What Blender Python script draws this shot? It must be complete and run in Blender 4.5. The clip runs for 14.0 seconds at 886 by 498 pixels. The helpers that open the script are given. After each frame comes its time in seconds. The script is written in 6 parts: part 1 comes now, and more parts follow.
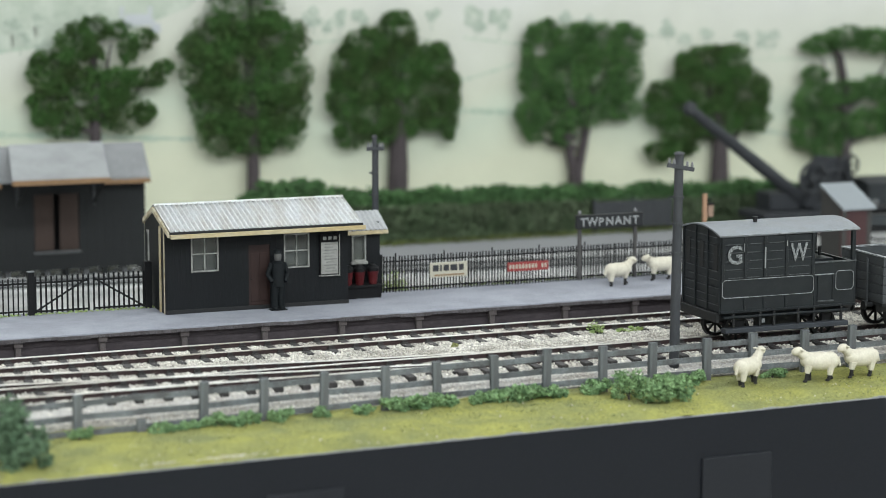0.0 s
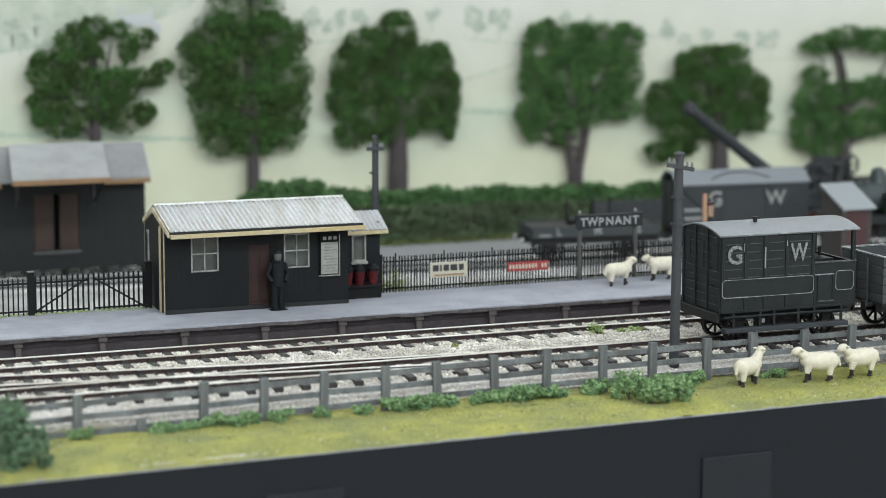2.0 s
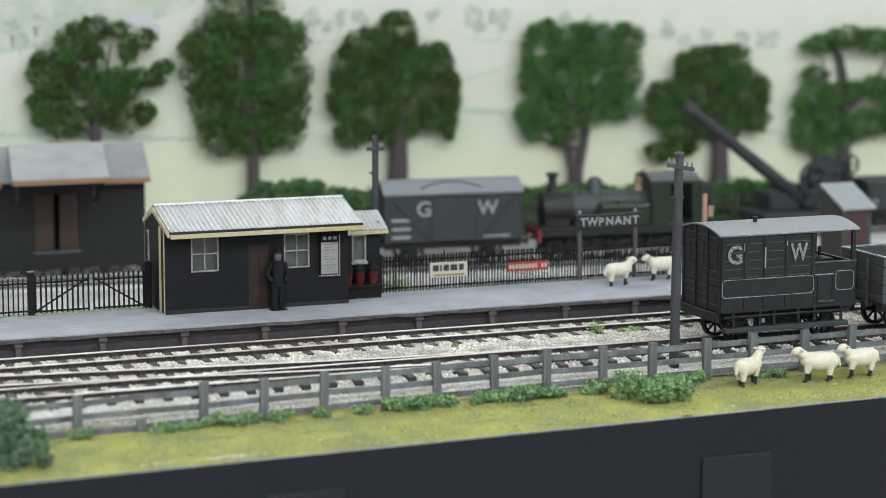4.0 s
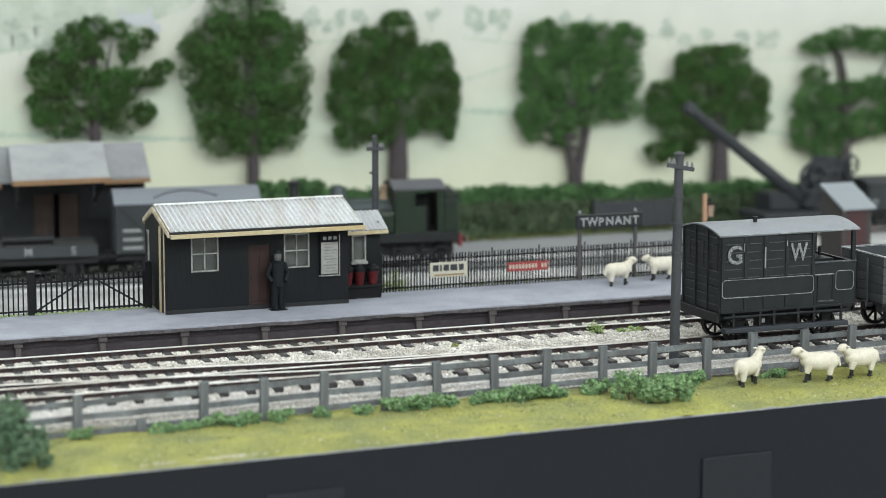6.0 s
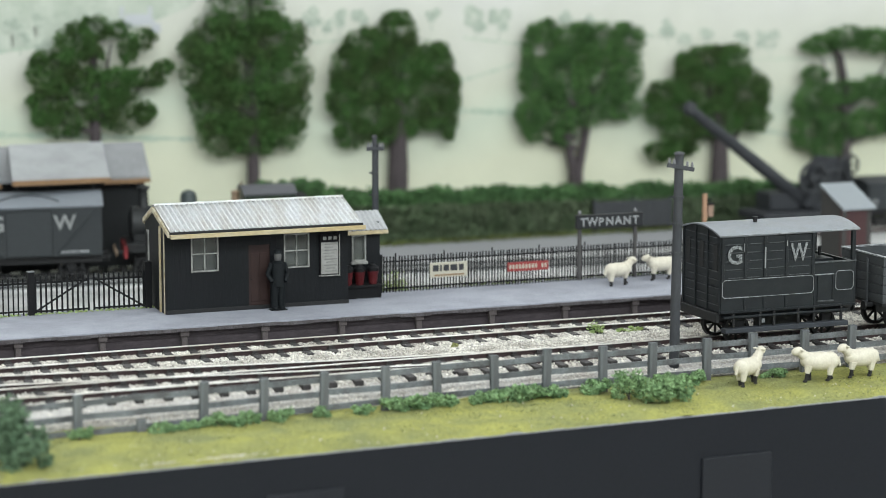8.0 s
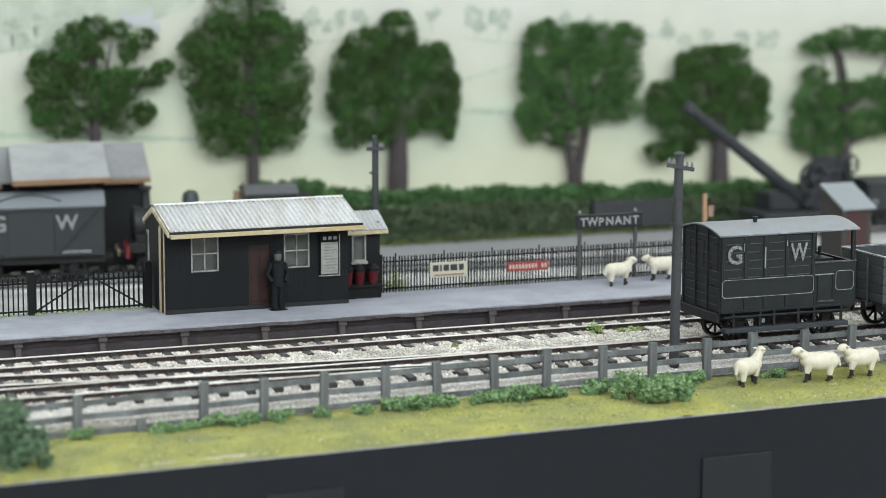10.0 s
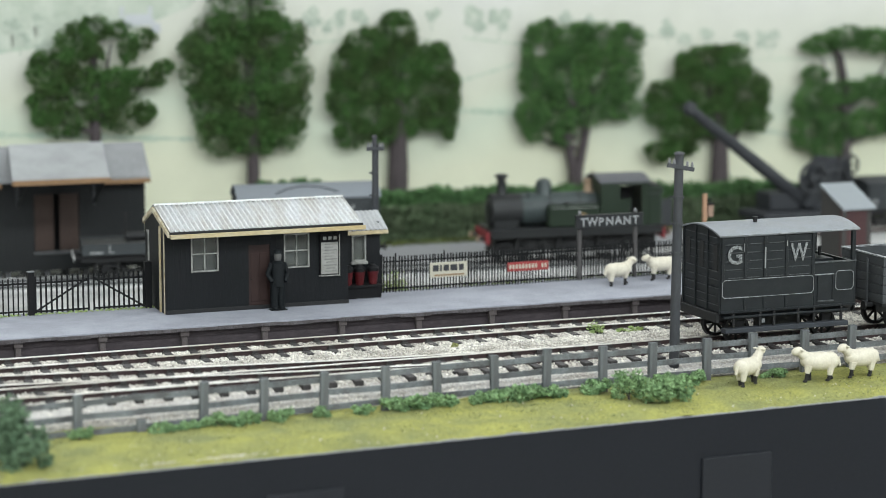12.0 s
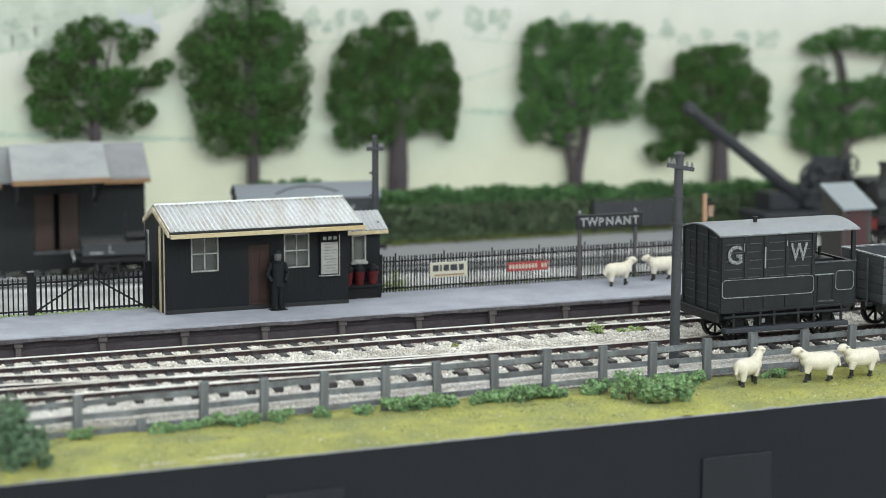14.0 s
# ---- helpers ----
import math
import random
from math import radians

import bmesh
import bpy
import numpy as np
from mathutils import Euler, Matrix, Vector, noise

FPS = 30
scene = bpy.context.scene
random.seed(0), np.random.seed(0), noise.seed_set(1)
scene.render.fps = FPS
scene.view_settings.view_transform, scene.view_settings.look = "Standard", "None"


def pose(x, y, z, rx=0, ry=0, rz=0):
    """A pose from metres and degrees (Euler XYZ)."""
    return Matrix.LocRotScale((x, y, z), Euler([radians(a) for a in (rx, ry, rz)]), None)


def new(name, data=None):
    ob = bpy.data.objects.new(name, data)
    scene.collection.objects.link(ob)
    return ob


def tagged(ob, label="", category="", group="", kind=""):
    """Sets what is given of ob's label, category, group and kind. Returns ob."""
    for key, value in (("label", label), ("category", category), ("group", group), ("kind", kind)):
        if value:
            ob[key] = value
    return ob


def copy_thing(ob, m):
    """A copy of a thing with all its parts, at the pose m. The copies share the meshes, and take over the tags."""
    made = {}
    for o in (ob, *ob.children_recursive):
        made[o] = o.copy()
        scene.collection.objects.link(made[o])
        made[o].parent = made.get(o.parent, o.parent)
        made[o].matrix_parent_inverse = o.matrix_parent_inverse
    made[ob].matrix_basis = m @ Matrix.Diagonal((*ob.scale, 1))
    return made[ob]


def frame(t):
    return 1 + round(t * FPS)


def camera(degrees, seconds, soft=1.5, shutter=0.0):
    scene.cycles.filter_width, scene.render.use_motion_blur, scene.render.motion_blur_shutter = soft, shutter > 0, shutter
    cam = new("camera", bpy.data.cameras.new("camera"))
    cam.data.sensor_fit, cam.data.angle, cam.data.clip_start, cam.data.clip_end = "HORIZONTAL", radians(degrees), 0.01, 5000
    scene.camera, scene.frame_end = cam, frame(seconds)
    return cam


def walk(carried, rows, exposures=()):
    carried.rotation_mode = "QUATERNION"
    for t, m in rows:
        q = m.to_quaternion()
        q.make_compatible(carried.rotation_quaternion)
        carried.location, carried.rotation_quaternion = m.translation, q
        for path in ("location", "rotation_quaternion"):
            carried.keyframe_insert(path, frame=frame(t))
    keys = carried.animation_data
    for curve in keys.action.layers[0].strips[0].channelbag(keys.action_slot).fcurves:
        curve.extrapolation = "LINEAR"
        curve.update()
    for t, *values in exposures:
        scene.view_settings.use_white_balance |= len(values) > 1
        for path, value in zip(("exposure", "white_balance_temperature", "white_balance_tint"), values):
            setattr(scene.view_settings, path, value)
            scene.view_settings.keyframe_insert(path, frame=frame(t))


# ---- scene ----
# A model railway station, built at 4 mm to the foot. Lengths below are millimetres, scaled by U.
U = 0.001

# camera: hand-high beside the layout, standing still
cam = camera(21.55, 14.0, soft=0.75, shutter=0.4)
cam.data.dof.use_dof = True
cam.data.dof.focus_distance = 0.90
cam.data.dof.aperture_fstop = 11.0
STAND = pose(0, 0, 0.1668, 81.512, 0, -21.808) @ pose(0, 0, 0, 0, 0, 0.10)
walk(cam, [(0.0, STAND), (14.0, STAND)], exposures=[(0.0, -0.10), (3.0, -0.11), (5.5, -0.02), (12.0, 0.0), (14.0, 0.03)])

# ---- light: an exhibition hall, unseen lamps set out as long ceiling lights ----
world = bpy.data.worlds.new("hall_air")
scene.world = world
world.use_nodes = True
world.node_tree.nodes["Background"].inputs[0].default_value = (0.8, 0.88, 1.0, 1)
world.node_tree.nodes["Background"].inputs[1].default_value = 0.12


def unseen_lamp(x, y, z, sx, sy, watts, colour):
    d = bpy.data.lights.new("unseen_lamp", "AREA")
    d.shape, d.size, d.size_y, d.energy, d.color = "RECTANGLE", sx, sy, watts, colour
    o = new("unseen_lamp", d)
    o.matrix_basis = pose(x, y, z)
    return o


unseen_lamp(0.4, 0.10, 2.30, 6.0, 0.7, 34, (0.925, 1.0, 1.01))
# two unseen front rows added to soften tree shadows on the backscene
unseen_lamp(0.4, -1.9, 2.30, 6.0, 0.7, 180, (0.915, 1.0, 1.02))
unseen_lamp(0.4, -4.0, 2.30, 6.0, 0.7, 180, (0.915, 1.0, 1.02))
# unseen row behind the layout, added for rail sheen and brighter top faces
unseen_lamp(0.4, 2.9, 2.30, 6.0, 0.7, 110, (0.925, 1.0, 1.02))

# ---- materials ----


def nod(nt, kind, **kw):
    n = nt.nodes.new(kind)
    for k, v in kw.items():
        n.inputs[k].default_value = v
    return n


def mat(name, rgb, rough=0.75, metal=0.0, var=0.22, grain=0.5, stain=9.0, bump=0.25, other=None, mix=0.35, island=0.0, random_ob=0.0, spec=0.4, stretch=(1, 1, 1)):
    """Paint, wood, stone: stains of `stain` mm, grain of `grain` mm, a second colour `other` in patches."""
    m = bpy.data.materials.new(name)
    m.use_nodes = True
    nt = m.node_tree
    b = nt.nodes["Principled BSDF"]
    lk = nt.links.new
    tc = nt.nodes.new("ShaderNodeTexCoord")
    mp = nt.nodes.new("ShaderNodeMapping")
    mp.inputs["Scale"].default_value = stretch
    lk(tc.outputs["Object"], mp.inputs["Vector"])
    big = nod(nt, "ShaderNodeTexNoise", Scale=1000.0 / stain, Detail=4.0, Roughness=0.6)
    fine = nod(nt, "ShaderNodeTexNoise", Scale=1000.0 / grain, Detail=3.0, Roughness=0.65)
    lk(mp.outputs[0], big.inputs["Vector"])
    lk(mp.outputs[0], fine.inputs["Vector"])
    ramp = nt.nodes.new("ShaderNodeValToRGB")
    ramp.color_ramp.elements[0].position, ramp.color_ramp.elements[1].position = 0.38, 0.66
    lk(big.outputs["Fac"], ramp.inputs["Fac"])
    two = nt.nodes.new("ShaderNodeMix")
    two.data_type = "RGBA"
    o = other if other else tuple(c * (1 - 1.2 * var) for c in rgb)
    two.inputs["A"].default_value = (*rgb, 1)
    two.inputs["B"].default_value = (*[c * mix + r * (1 - mix) if other is None else c for c, r in zip(o, rgb)], 1)
    lk(ramp.outputs["Color"], two.inputs["Factor"])
    hsv = nt.nodes.new("ShaderNodeHueSaturation")
    lk(two.outputs["Result"], hsv.inputs["Color"])
    rng = nod(nt, "ShaderNodeMapRange")
    rng.inputs["From Min"].default_value, rng.inputs["From Max"].default_value = 0.3, 0.7
    rng.inputs["To Min"].default_value, rng.inputs["To Max"].default_value = 1 - var, 1 + var
    lk(fine.outputs["Fac"], rng.inputs["Value"])
    val = rng.outputs["Result"]
    for amount, node, out in ((island, "ShaderNodeNewGeometry", "Random Per Island"), (random_ob, "ShaderNodeObjectInfo", "Random")):
        if amount:
            g = nt.nodes.new(node)
            r2 = nod(nt, "ShaderNodeMapRange")
            r2.inputs["To Min"].default_value, r2.inputs["To Max"].default_value = 1 - amount, 1 + amount
            lk(g.outputs[out], r2.inputs["Value"])
            mul = nt.nodes.new("ShaderNodeMath")
            mul.operation = "MULTIPLY"
            lk(val, mul.inputs[0])
            lk(r2.outputs["Result"], mul.inputs[1])
            val = mul.outputs[0]
    lk(val, hsv.inputs["Value"])
    lk(hsv.outputs["Color"], b.inputs["Base Color"])
    b.inputs["Roughness"].default_value, b.inputs["Metallic"].default_value = rough, metal
    b.inputs["Specular IOR Level"].default_value = spec
    if bump:
        bp = nod(nt, "ShaderNodeBump", Strength=bump, Distance=0.0004)
        lk(fine.outputs["Fac"], bp.inputs["Height"])
        lk(bp.outputs["Normal"], b.inputs["Normal"])
    return m


def glass_mat():
    m = bpy.data.materials.new("window_glass")
    m.use_nodes = True
    b = m.node_tree.nodes["Principled BSDF"]
    b.inputs["Base Color"].default_value = (0.26, 0.275, 0.265, 1)
    b.inputs["Roughness"].default_value = 0.05
    b.inputs["Transmission Weight"].default_value = 0.85
    b.inputs["IOR"].default_value = 1.45
    return m


HALL = mat("hall_plaster", (0.70, 0.70, 0.685), 0.9, stain=900, grain=40, bump=0.05)
HALL_FLOOR = mat("hall_floor_vinyl", (0.34, 0.32, 0.29), 0.5, stain=700, grain=30, bump=0.05)
FASCIA = mat("black_painted_board", (0.0082, 0.0096, 0.0132), 0.55, var=0.12, stain=60, grain=1.2, bump=0.06, spec=0.22)
FASCIA_PATCH = mat("black_painted_patch", (0.0098, 0.0112, 0.0152), 0.5, var=0.1, stain=60, grain=1.2, bump=0.05, spec=0.3)
GRASS = mat("yellow_green_flock", (0.305, 0.30, 0.092), 0.95, var=0.3, grain=1.1, stain=20, other=(0.205, 0.215, 0.095), bump=0.6, spec=0.1)
BLADE = mat("static_grass", (0.345, 0.34, 0.15), 0.95, var=0.3, grain=1.0, stain=16, other=(0.22, 0.245, 0.12), island=0.2, bump=0, spec=0.1)
BALLAST_BED = mat("ballast_bed", (0.45, 0.43, 0.415), 0.95, var=0.4, grain=0.9, stain=12, other=(0.34, 0.31, 0.285), bump=0.9, spec=0.2)
STONE = mat("ballast_stone", (0.62, 0.59, 0.54), 0.9, var=0.2, grain=0.5, stain=16, other=(0.36, 0.33, 0.295), island=0.4, bump=0.2, spec=0.25)
YARD = mat("yard_ash_surface", (0.56, 0.555, 0.55), 0.9, var=0.15, grain=1.2, stain=25, other=(0.34, 0.335, 0.33), bump=0.3, spec=0.2)
ROAD = mat("grey_road", (0.265, 0.265, 0.275), 0.85, var=0.08, grain=1.0, stain=40, bump=0.1, spec=0.2)
SLEEPER = mat("dark_sleeper_plastic", (0.036, 0.032, 0.032), 0.7, var=0.3, grain=0.8, stain=7, random_ob=0.25, bump=0.2)
RAIL_RUST = mat("rusty_rail_side", (0.048, 0.03, 0.03), 0.6, metal=0.3, var=0.25, grain=0.6, stain=8)
RAIL_TOP = mat("polished_rail_head", (0.78, 0.76, 0.73), 0.34, metal=0.7, var=0.15, grain=0.7, stain=45, other=(0.44, 0.40, 0.35), bump=0.04)
PLAT = mat("platform_surface", (0.30, 0.306, 0.35), 0.8, var=0.12, grain=0.7, stain=14, other=(0.245, 0.25, 0.288), bump=0.2, spec=0.25)
PLAT_FACE = mat("platform_timber", (0.050, 0.040, 0.045), 0.8, var=0.25, grain=1.0, stain=14, bump=0.25, stretch=(0.3, 1, 1))
PLAT_POST = mat("platform_bracket_timber", (0.095, 0.08, 0.08), 0.8, var=0.25, grain=0.9, stain=6)
PLAT_LIP = mat("platform_edge_dirty", (0.058, 0.05, 0.053), 0.85, var=0.4, grain=0.6, stain=5, other=(0.10, 0.093, 0.098))
HUT_WALL = mat("tarred_boarding", (0.0065, 0.0075, 0.0092), 0.6, var=0.25, grain=0.8, stain=10, bump=0.25, spec=0.22, stretch=(1, 1, 0.3))
CORRUGATED = mat("weathered_corrugated_iron", (0.44, 0.45, 0.46), 0.38, metal=0.5, var=0.18, grain=0.6, stain=6, other=(0.36, 0.345, 0.325), bump=0.15, stretch=(1, 0.35, 0.35))
CREAM_WOOD = mat("cream_bare_wood", (0.42, 0.32, 0.16), 0.7, var=0.2, grain=0.6, stain=6, other=(0.46, 0.4, 0.28), stretch=(0.3, 1, 1))
WHITE_PAINT = mat("off_white_paint", (0.33, 0.325, 0.305), 0.65, var=0.25, grain=0.5, stain=2.5, other=(0.17, 0.165, 0.155))
BARGE_PAINT = mat("flaking_cream_bargeboard_paint", (0.55, 0.50, 0.39), 0.7, var=0.25, grain=0.5, stain=3.5, other=(0.33, 0.26, 0.15))
DOOR_BROWN = mat("red_brown_door_paint", (0.023, 0.0085, 0.0065), 0.6, var=0.15, grain=0.7, stain=8)
SHED_DOOR = mat("brown_shed_door", (0.040, 0.024, 0.019), 0.7, var=0.2, grain=0.8, stain=8)
SHED_WALL = mat("dark_shed_boarding", (0.0095, 0.0108, 0.0118), 0.75, var=0.25, grain=1.2, stain=14)
SHED_ROOF = mat("grey_shed_roof_sheet", (0.25, 0.252, 0.262), 0.6, var=0.12, grain=0.9, stain=16, other=(0.2, 0.2, 0.208))
SHED_ROOF_LIGHT = mat("pale_canopy_sheet", (0.36, 0.365, 0.375), 0.55, var=0.1, grain=0.9, stain=16, other=(0.29, 0.292, 0.3))
EAVES_WOOD = mat("orange_brown_eaves_board", (0.23, 0.135, 0.07), 0.7, var=0.2, grain=0.7, stain=6)
SHED_LEG = mat("pale_shed_pile", (0.085, 0.086, 0.09), 0.8, var=0.2)
PAPER = mat("aged_paper", (0.30, 0.295, 0.28), 0.85, var=0.12, grain=0.6, stain=2.0, other=(0.24, 0.235, 0.22))
INK = mat("dark_ink", (0.03, 0.03, 0.035), 0.7, var=0.1, bump=0)
RED_INK = mat("red_enamel", (0.28, 0.04, 0.04), 0.5, var=0.15, grain=0.6, stain=3)
BUCKET_RED = mat("bucket_red_paint", (0.085, 0.008, 0.010), 0.5, var=0.15)
BLACK_IRON = mat("black_fence_paint", (0.009, 0.009, 0.010), 0.6, var=0.25, stain=5, spec=0.15)
FENCE_WOOD = mat("weathered_grey_fence_wood", (0.145, 0.156, 0.165), 0.8, var=0.3, grain=0.7, stain=7, other=(0.08, 0.08, 0.082), random_ob=0.15)
POLE_WOOD = mat("dark_pole_wood", (0.038, 0.040, 0.046), 0.75, var=0.15, grain=0.8, stain=9, other=(0.05, 0.051, 0.056), stretch=(1, 1, 0.25))
PORCELAIN = mat("grey_insulator", (0.2, 0.2, 0.21), 0.35, var=0.1)
WOOL = mat("sheep_wool_paint", (0.62, 0.575, 0.48), 0.85, var=0.08, grain=0.8, stain=4, other=(0.55, 0.50, 0.41), bump=0.2)
HOOF = mat("black_sheep_leg_paint", (0.015, 0.014, 0.014), 0.6)
NAME_BLACK = mat("nameboard_black", (0.014, 0.015, 0.017), 0.5, var=0.2)
NAME_WHITE = mat("worn_white_lettering", (0.34, 0.35, 0.36), 0.7, var=0.3, grain=0.5, stain=1.5, other=(0.2, 0.2, 0.2))
POST_GREY = mat("grey_board_post", (0.075, 0.07, 0.07), 0.75, var=0.2)
TOAD = mat("dark_grey_van_paint", (0.0085, 0.0105, 0.0125), 0.45, var=0.15, grain=0.9, stain=5.0, other=(0.012, 0.0148, 0.0172), bump=0.1, spec=0.32)
TOAD_EDGE = mat("drybrushed_highlight_edge", (0.085, 0.09, 0.095), 0.6, var=0.35, grain=0.5, stain=1.4, other=(0.03, 0.033, 0.036))
TOAD_ROOF = mat("grey_van_roof", (0.150, 0.162, 0.182), 0.42, var=0.16, grain=0.7, stain=5, other=(0.14, 0.146, 0.158))
CHALK = mat("worn_white_van_lettering", (0.27, 0.28, 0.285), 0.7, var=0.4, grain=0.3, stain=0.8, other=(0.05, 0.053, 0.056))
TOAD_DRY = mat("drybrushed_rail_paint", (0.30, 0.31, 0.32), 0.65, var=0.3, grain=0.5, stain=2.2, other=(0.10, 0.104, 0.11))
FRAME_BLACK = mat("black_underframe", (0.010, 0.010, 0.011), 0.6, var=0.2)
BLUE_GREY = mat("blue_grey_footboard", (0.03, 0.034, 0.042), 0.65, var=0.15)
OPEN_GREY = mat("mid_grey_wagon_paint", (0.05, 0.054, 0.058), 0.65, var=0.2, stain=6)
VAN_GREY = mat("goods_van_grey_paint", (0.027, 0.031, 0.034), 0.6, var=0.12, grain=0.8, stain=12)
VAN_ROOF = mat("pale_grey_van_roof", (0.19, 0.205, 0.23), 0.55, var=0.06, grain=0.8, stain=14)
LETTER = mat("white_wagon_lettering", (0.24, 0.245, 0.245), 0.7, var=0.15, grain=0.5, stain=2)
FLAT_GREY = mat("flat_wagon_grey_paint", (0.034, 0.039, 0.042), 0.65, var=0.15)
FLAT_DECK = mat("flat_wagon_deck", (0.06, 0.06, 0.058), 0.75, var=0.2)
LOCO_GREEN = mat("dark_green_engine_paint", (0.0085, 0.019, 0.009), 0.45, var=0.15, grain=0.8, stain=10)
LOCO_BLACK = mat("engine_black_paint", (0.012,0.013,0.014), 0.5, var=0.2, grain=0.8, stain=8)
LOCO_TOP = mat("dusty_boiler_top", (0.042, 0.054, 0.055), 0.38, var=0.25, grain=0.8, stain=8)
LOCO_ROOF = mat("grey_cab_roof", (0.10, 0.10, 0.112), 0.55, var=0.12)
BUFFER_RED = mat("buffer_beam_red", (0.20, 0.022, 0.026), 0.5, var=0.15)
BRASS = mat("dull_brass", (0.24, 0.17, 0.085), 0.45, metal=0.4, var=0.15)
COPPER_CREAM = mat("pale_copper_bonnet", (0.30, 0.21, 0.145), 0.5, metal=0.2, var=0.15)
STEEL = mat("dull_buffer_steel", (0.4, 0.4, 0.4), 0.4, metal=0.7, var=0.15)
CRANE = mat("crane_black_grey_paint", (0.026, 0.028, 0.033), 0.6, var=0.2, stain=8)
CRANE_LIGHT = mat("crane_dusty_grey", (0.04, 0.042, 0.046), 0.7, var=0.2)
PINK_WOOD = mat("pale_pink_wood_post", (0.40, 0.235, 0.15), 0.75, var=0.15, grain=0.6, stain=4)
LAMP_BOX = mat("brown_lamp_box", (0.3, 0.2, 0.15), 0.7, var=0.2)
COAL_HUT = mat("brown_grey_hut_wall", (0.05, 0.047, 0.045), 0.8, var=0.15, stain=8)
COAL_HUT_RED = mat("dull_red_hut_door", (0.062, 0.027, 0.028), 0.7, var=0.15)
COAL_HUT_ROOF = mat("pale_hut_roof_sheet", (0.27, 0.29, 0.31), 0.6, var=0.08)
FIGURE_DARK = mat("dark_figure_paint", (0.008, 0.010, 0.0115), 0.65, var=0.35, stain=2.0, spec=0.18)
FIGURE_PALE = mat("pale_figure_paint", (0.10, 0.098, 0.096), 0.7, var=0.2)
LEAF_DARK = mat("tree_foam_foliage", (0.060, 0.134, 0.038), 0.9, var=0.3, grain=1.2, stain=12, other=(0.050, 0.078, 0.028), island=0.42, bump=0, spec=0.15)
LEAF_LIGHT = mat("light_tree_foliage", (0.085, 0.172, 0.055), 0.9, var=0.3, grain=1.2, stain=12, other=(0.052, 0.110, 0.038), island=0.42, bump=0, spec=0.15)
HEDGE_TOP = mat("fresh_hedge_top_foliage", (0.085, 0.165, 0.065), 0.9, var=0.3, grain=1.2, stain=10, other=(0.06, 0.12, 0.05), island=0.42, bump=0, spec=0.15)
HEDGE_LEAF = mat("hedge_foliage", (0.098, 0.125, 0.075), 0.9, var=0.3, grain=1.2, stain=12, other=(0.08, 0.115, 0.062), island=0.42, bump=0, spec=0.15)
BUSH_LEAF = mat("bright_bush_flock", (0.24, 0.36, 0.175), 0.9, var=0.3, grain=0.9, stain=6, other=(0.14, 0.24, 0.115), island=0.4, bump=0, spec=0.15)
WEED = mat("fresh_green_weed_fibre", (0.34, 0.46, 0.19), 0.9, var=0.25, grain=0.8, stain=5, other=(0.29, 0.34, 0.13), island=0.3, bump=0, spec=0.15)
DARK_BUSH = mat("dark_bush_flock", (0.15, 0.225, 0.14), 0.9, var=0.3, grain=0.9, stain=5, other=(0.06, 0.105, 0.06), island=0.5, bump=0, spec=0.15)
BARK = mat("purple_brown_bark", (0.062, 0.050, 0.053), 0.9, var=0.3, grain=0.9, stain=5, bump=0.6, stretch=(1, 1, 0.35))
GLASS = glass_mat()
INSIDE = mat("dusty_interior", (0.025, 0.024, 0.022), 0.9)
ENAMEL = mat("cream_enamel", (0.44, 0.41, 0.33), 0.6, var=0.1, grain=0.5, stain=4)
PRINT = mat("grey_newsprint", (0.17, 0.17, 0.165), 0.85, var=0.3)
VERGE = mat("dull_verge_grass", (0.12, 0.14, 0.05), 0.95, var=0.3, island=0.3, bump=0, spec=0.1)
PAINT_TREE = mat("pale_painted_tree", (0.34, 0.385, 0.325), 0.9, var=0.12, grain=2.0, stain=4, other=(0.48, 0.51, 0.44), bump=0)
PAINT_HEDGE = mat("pale_painted_hedge_line", (0.37, 0.45, 0.365), 0.9, var=0.1, grain=2.0, stain=5, other=(0.49, 0.54, 0.44), bump=0)
PAINT_HILL = mat("pale_painted_hill_wash", (0.40, 0.44, 0.37), 0.9, var=0.06, grain=3.0, stain=14, other=(0.50, 0.53, 0.46), bump=0)
PAINT_HOUSE = mat("pale_painted_house", (0.475, 0.485, 0.51), 0.9, var=0.06, bump=0)


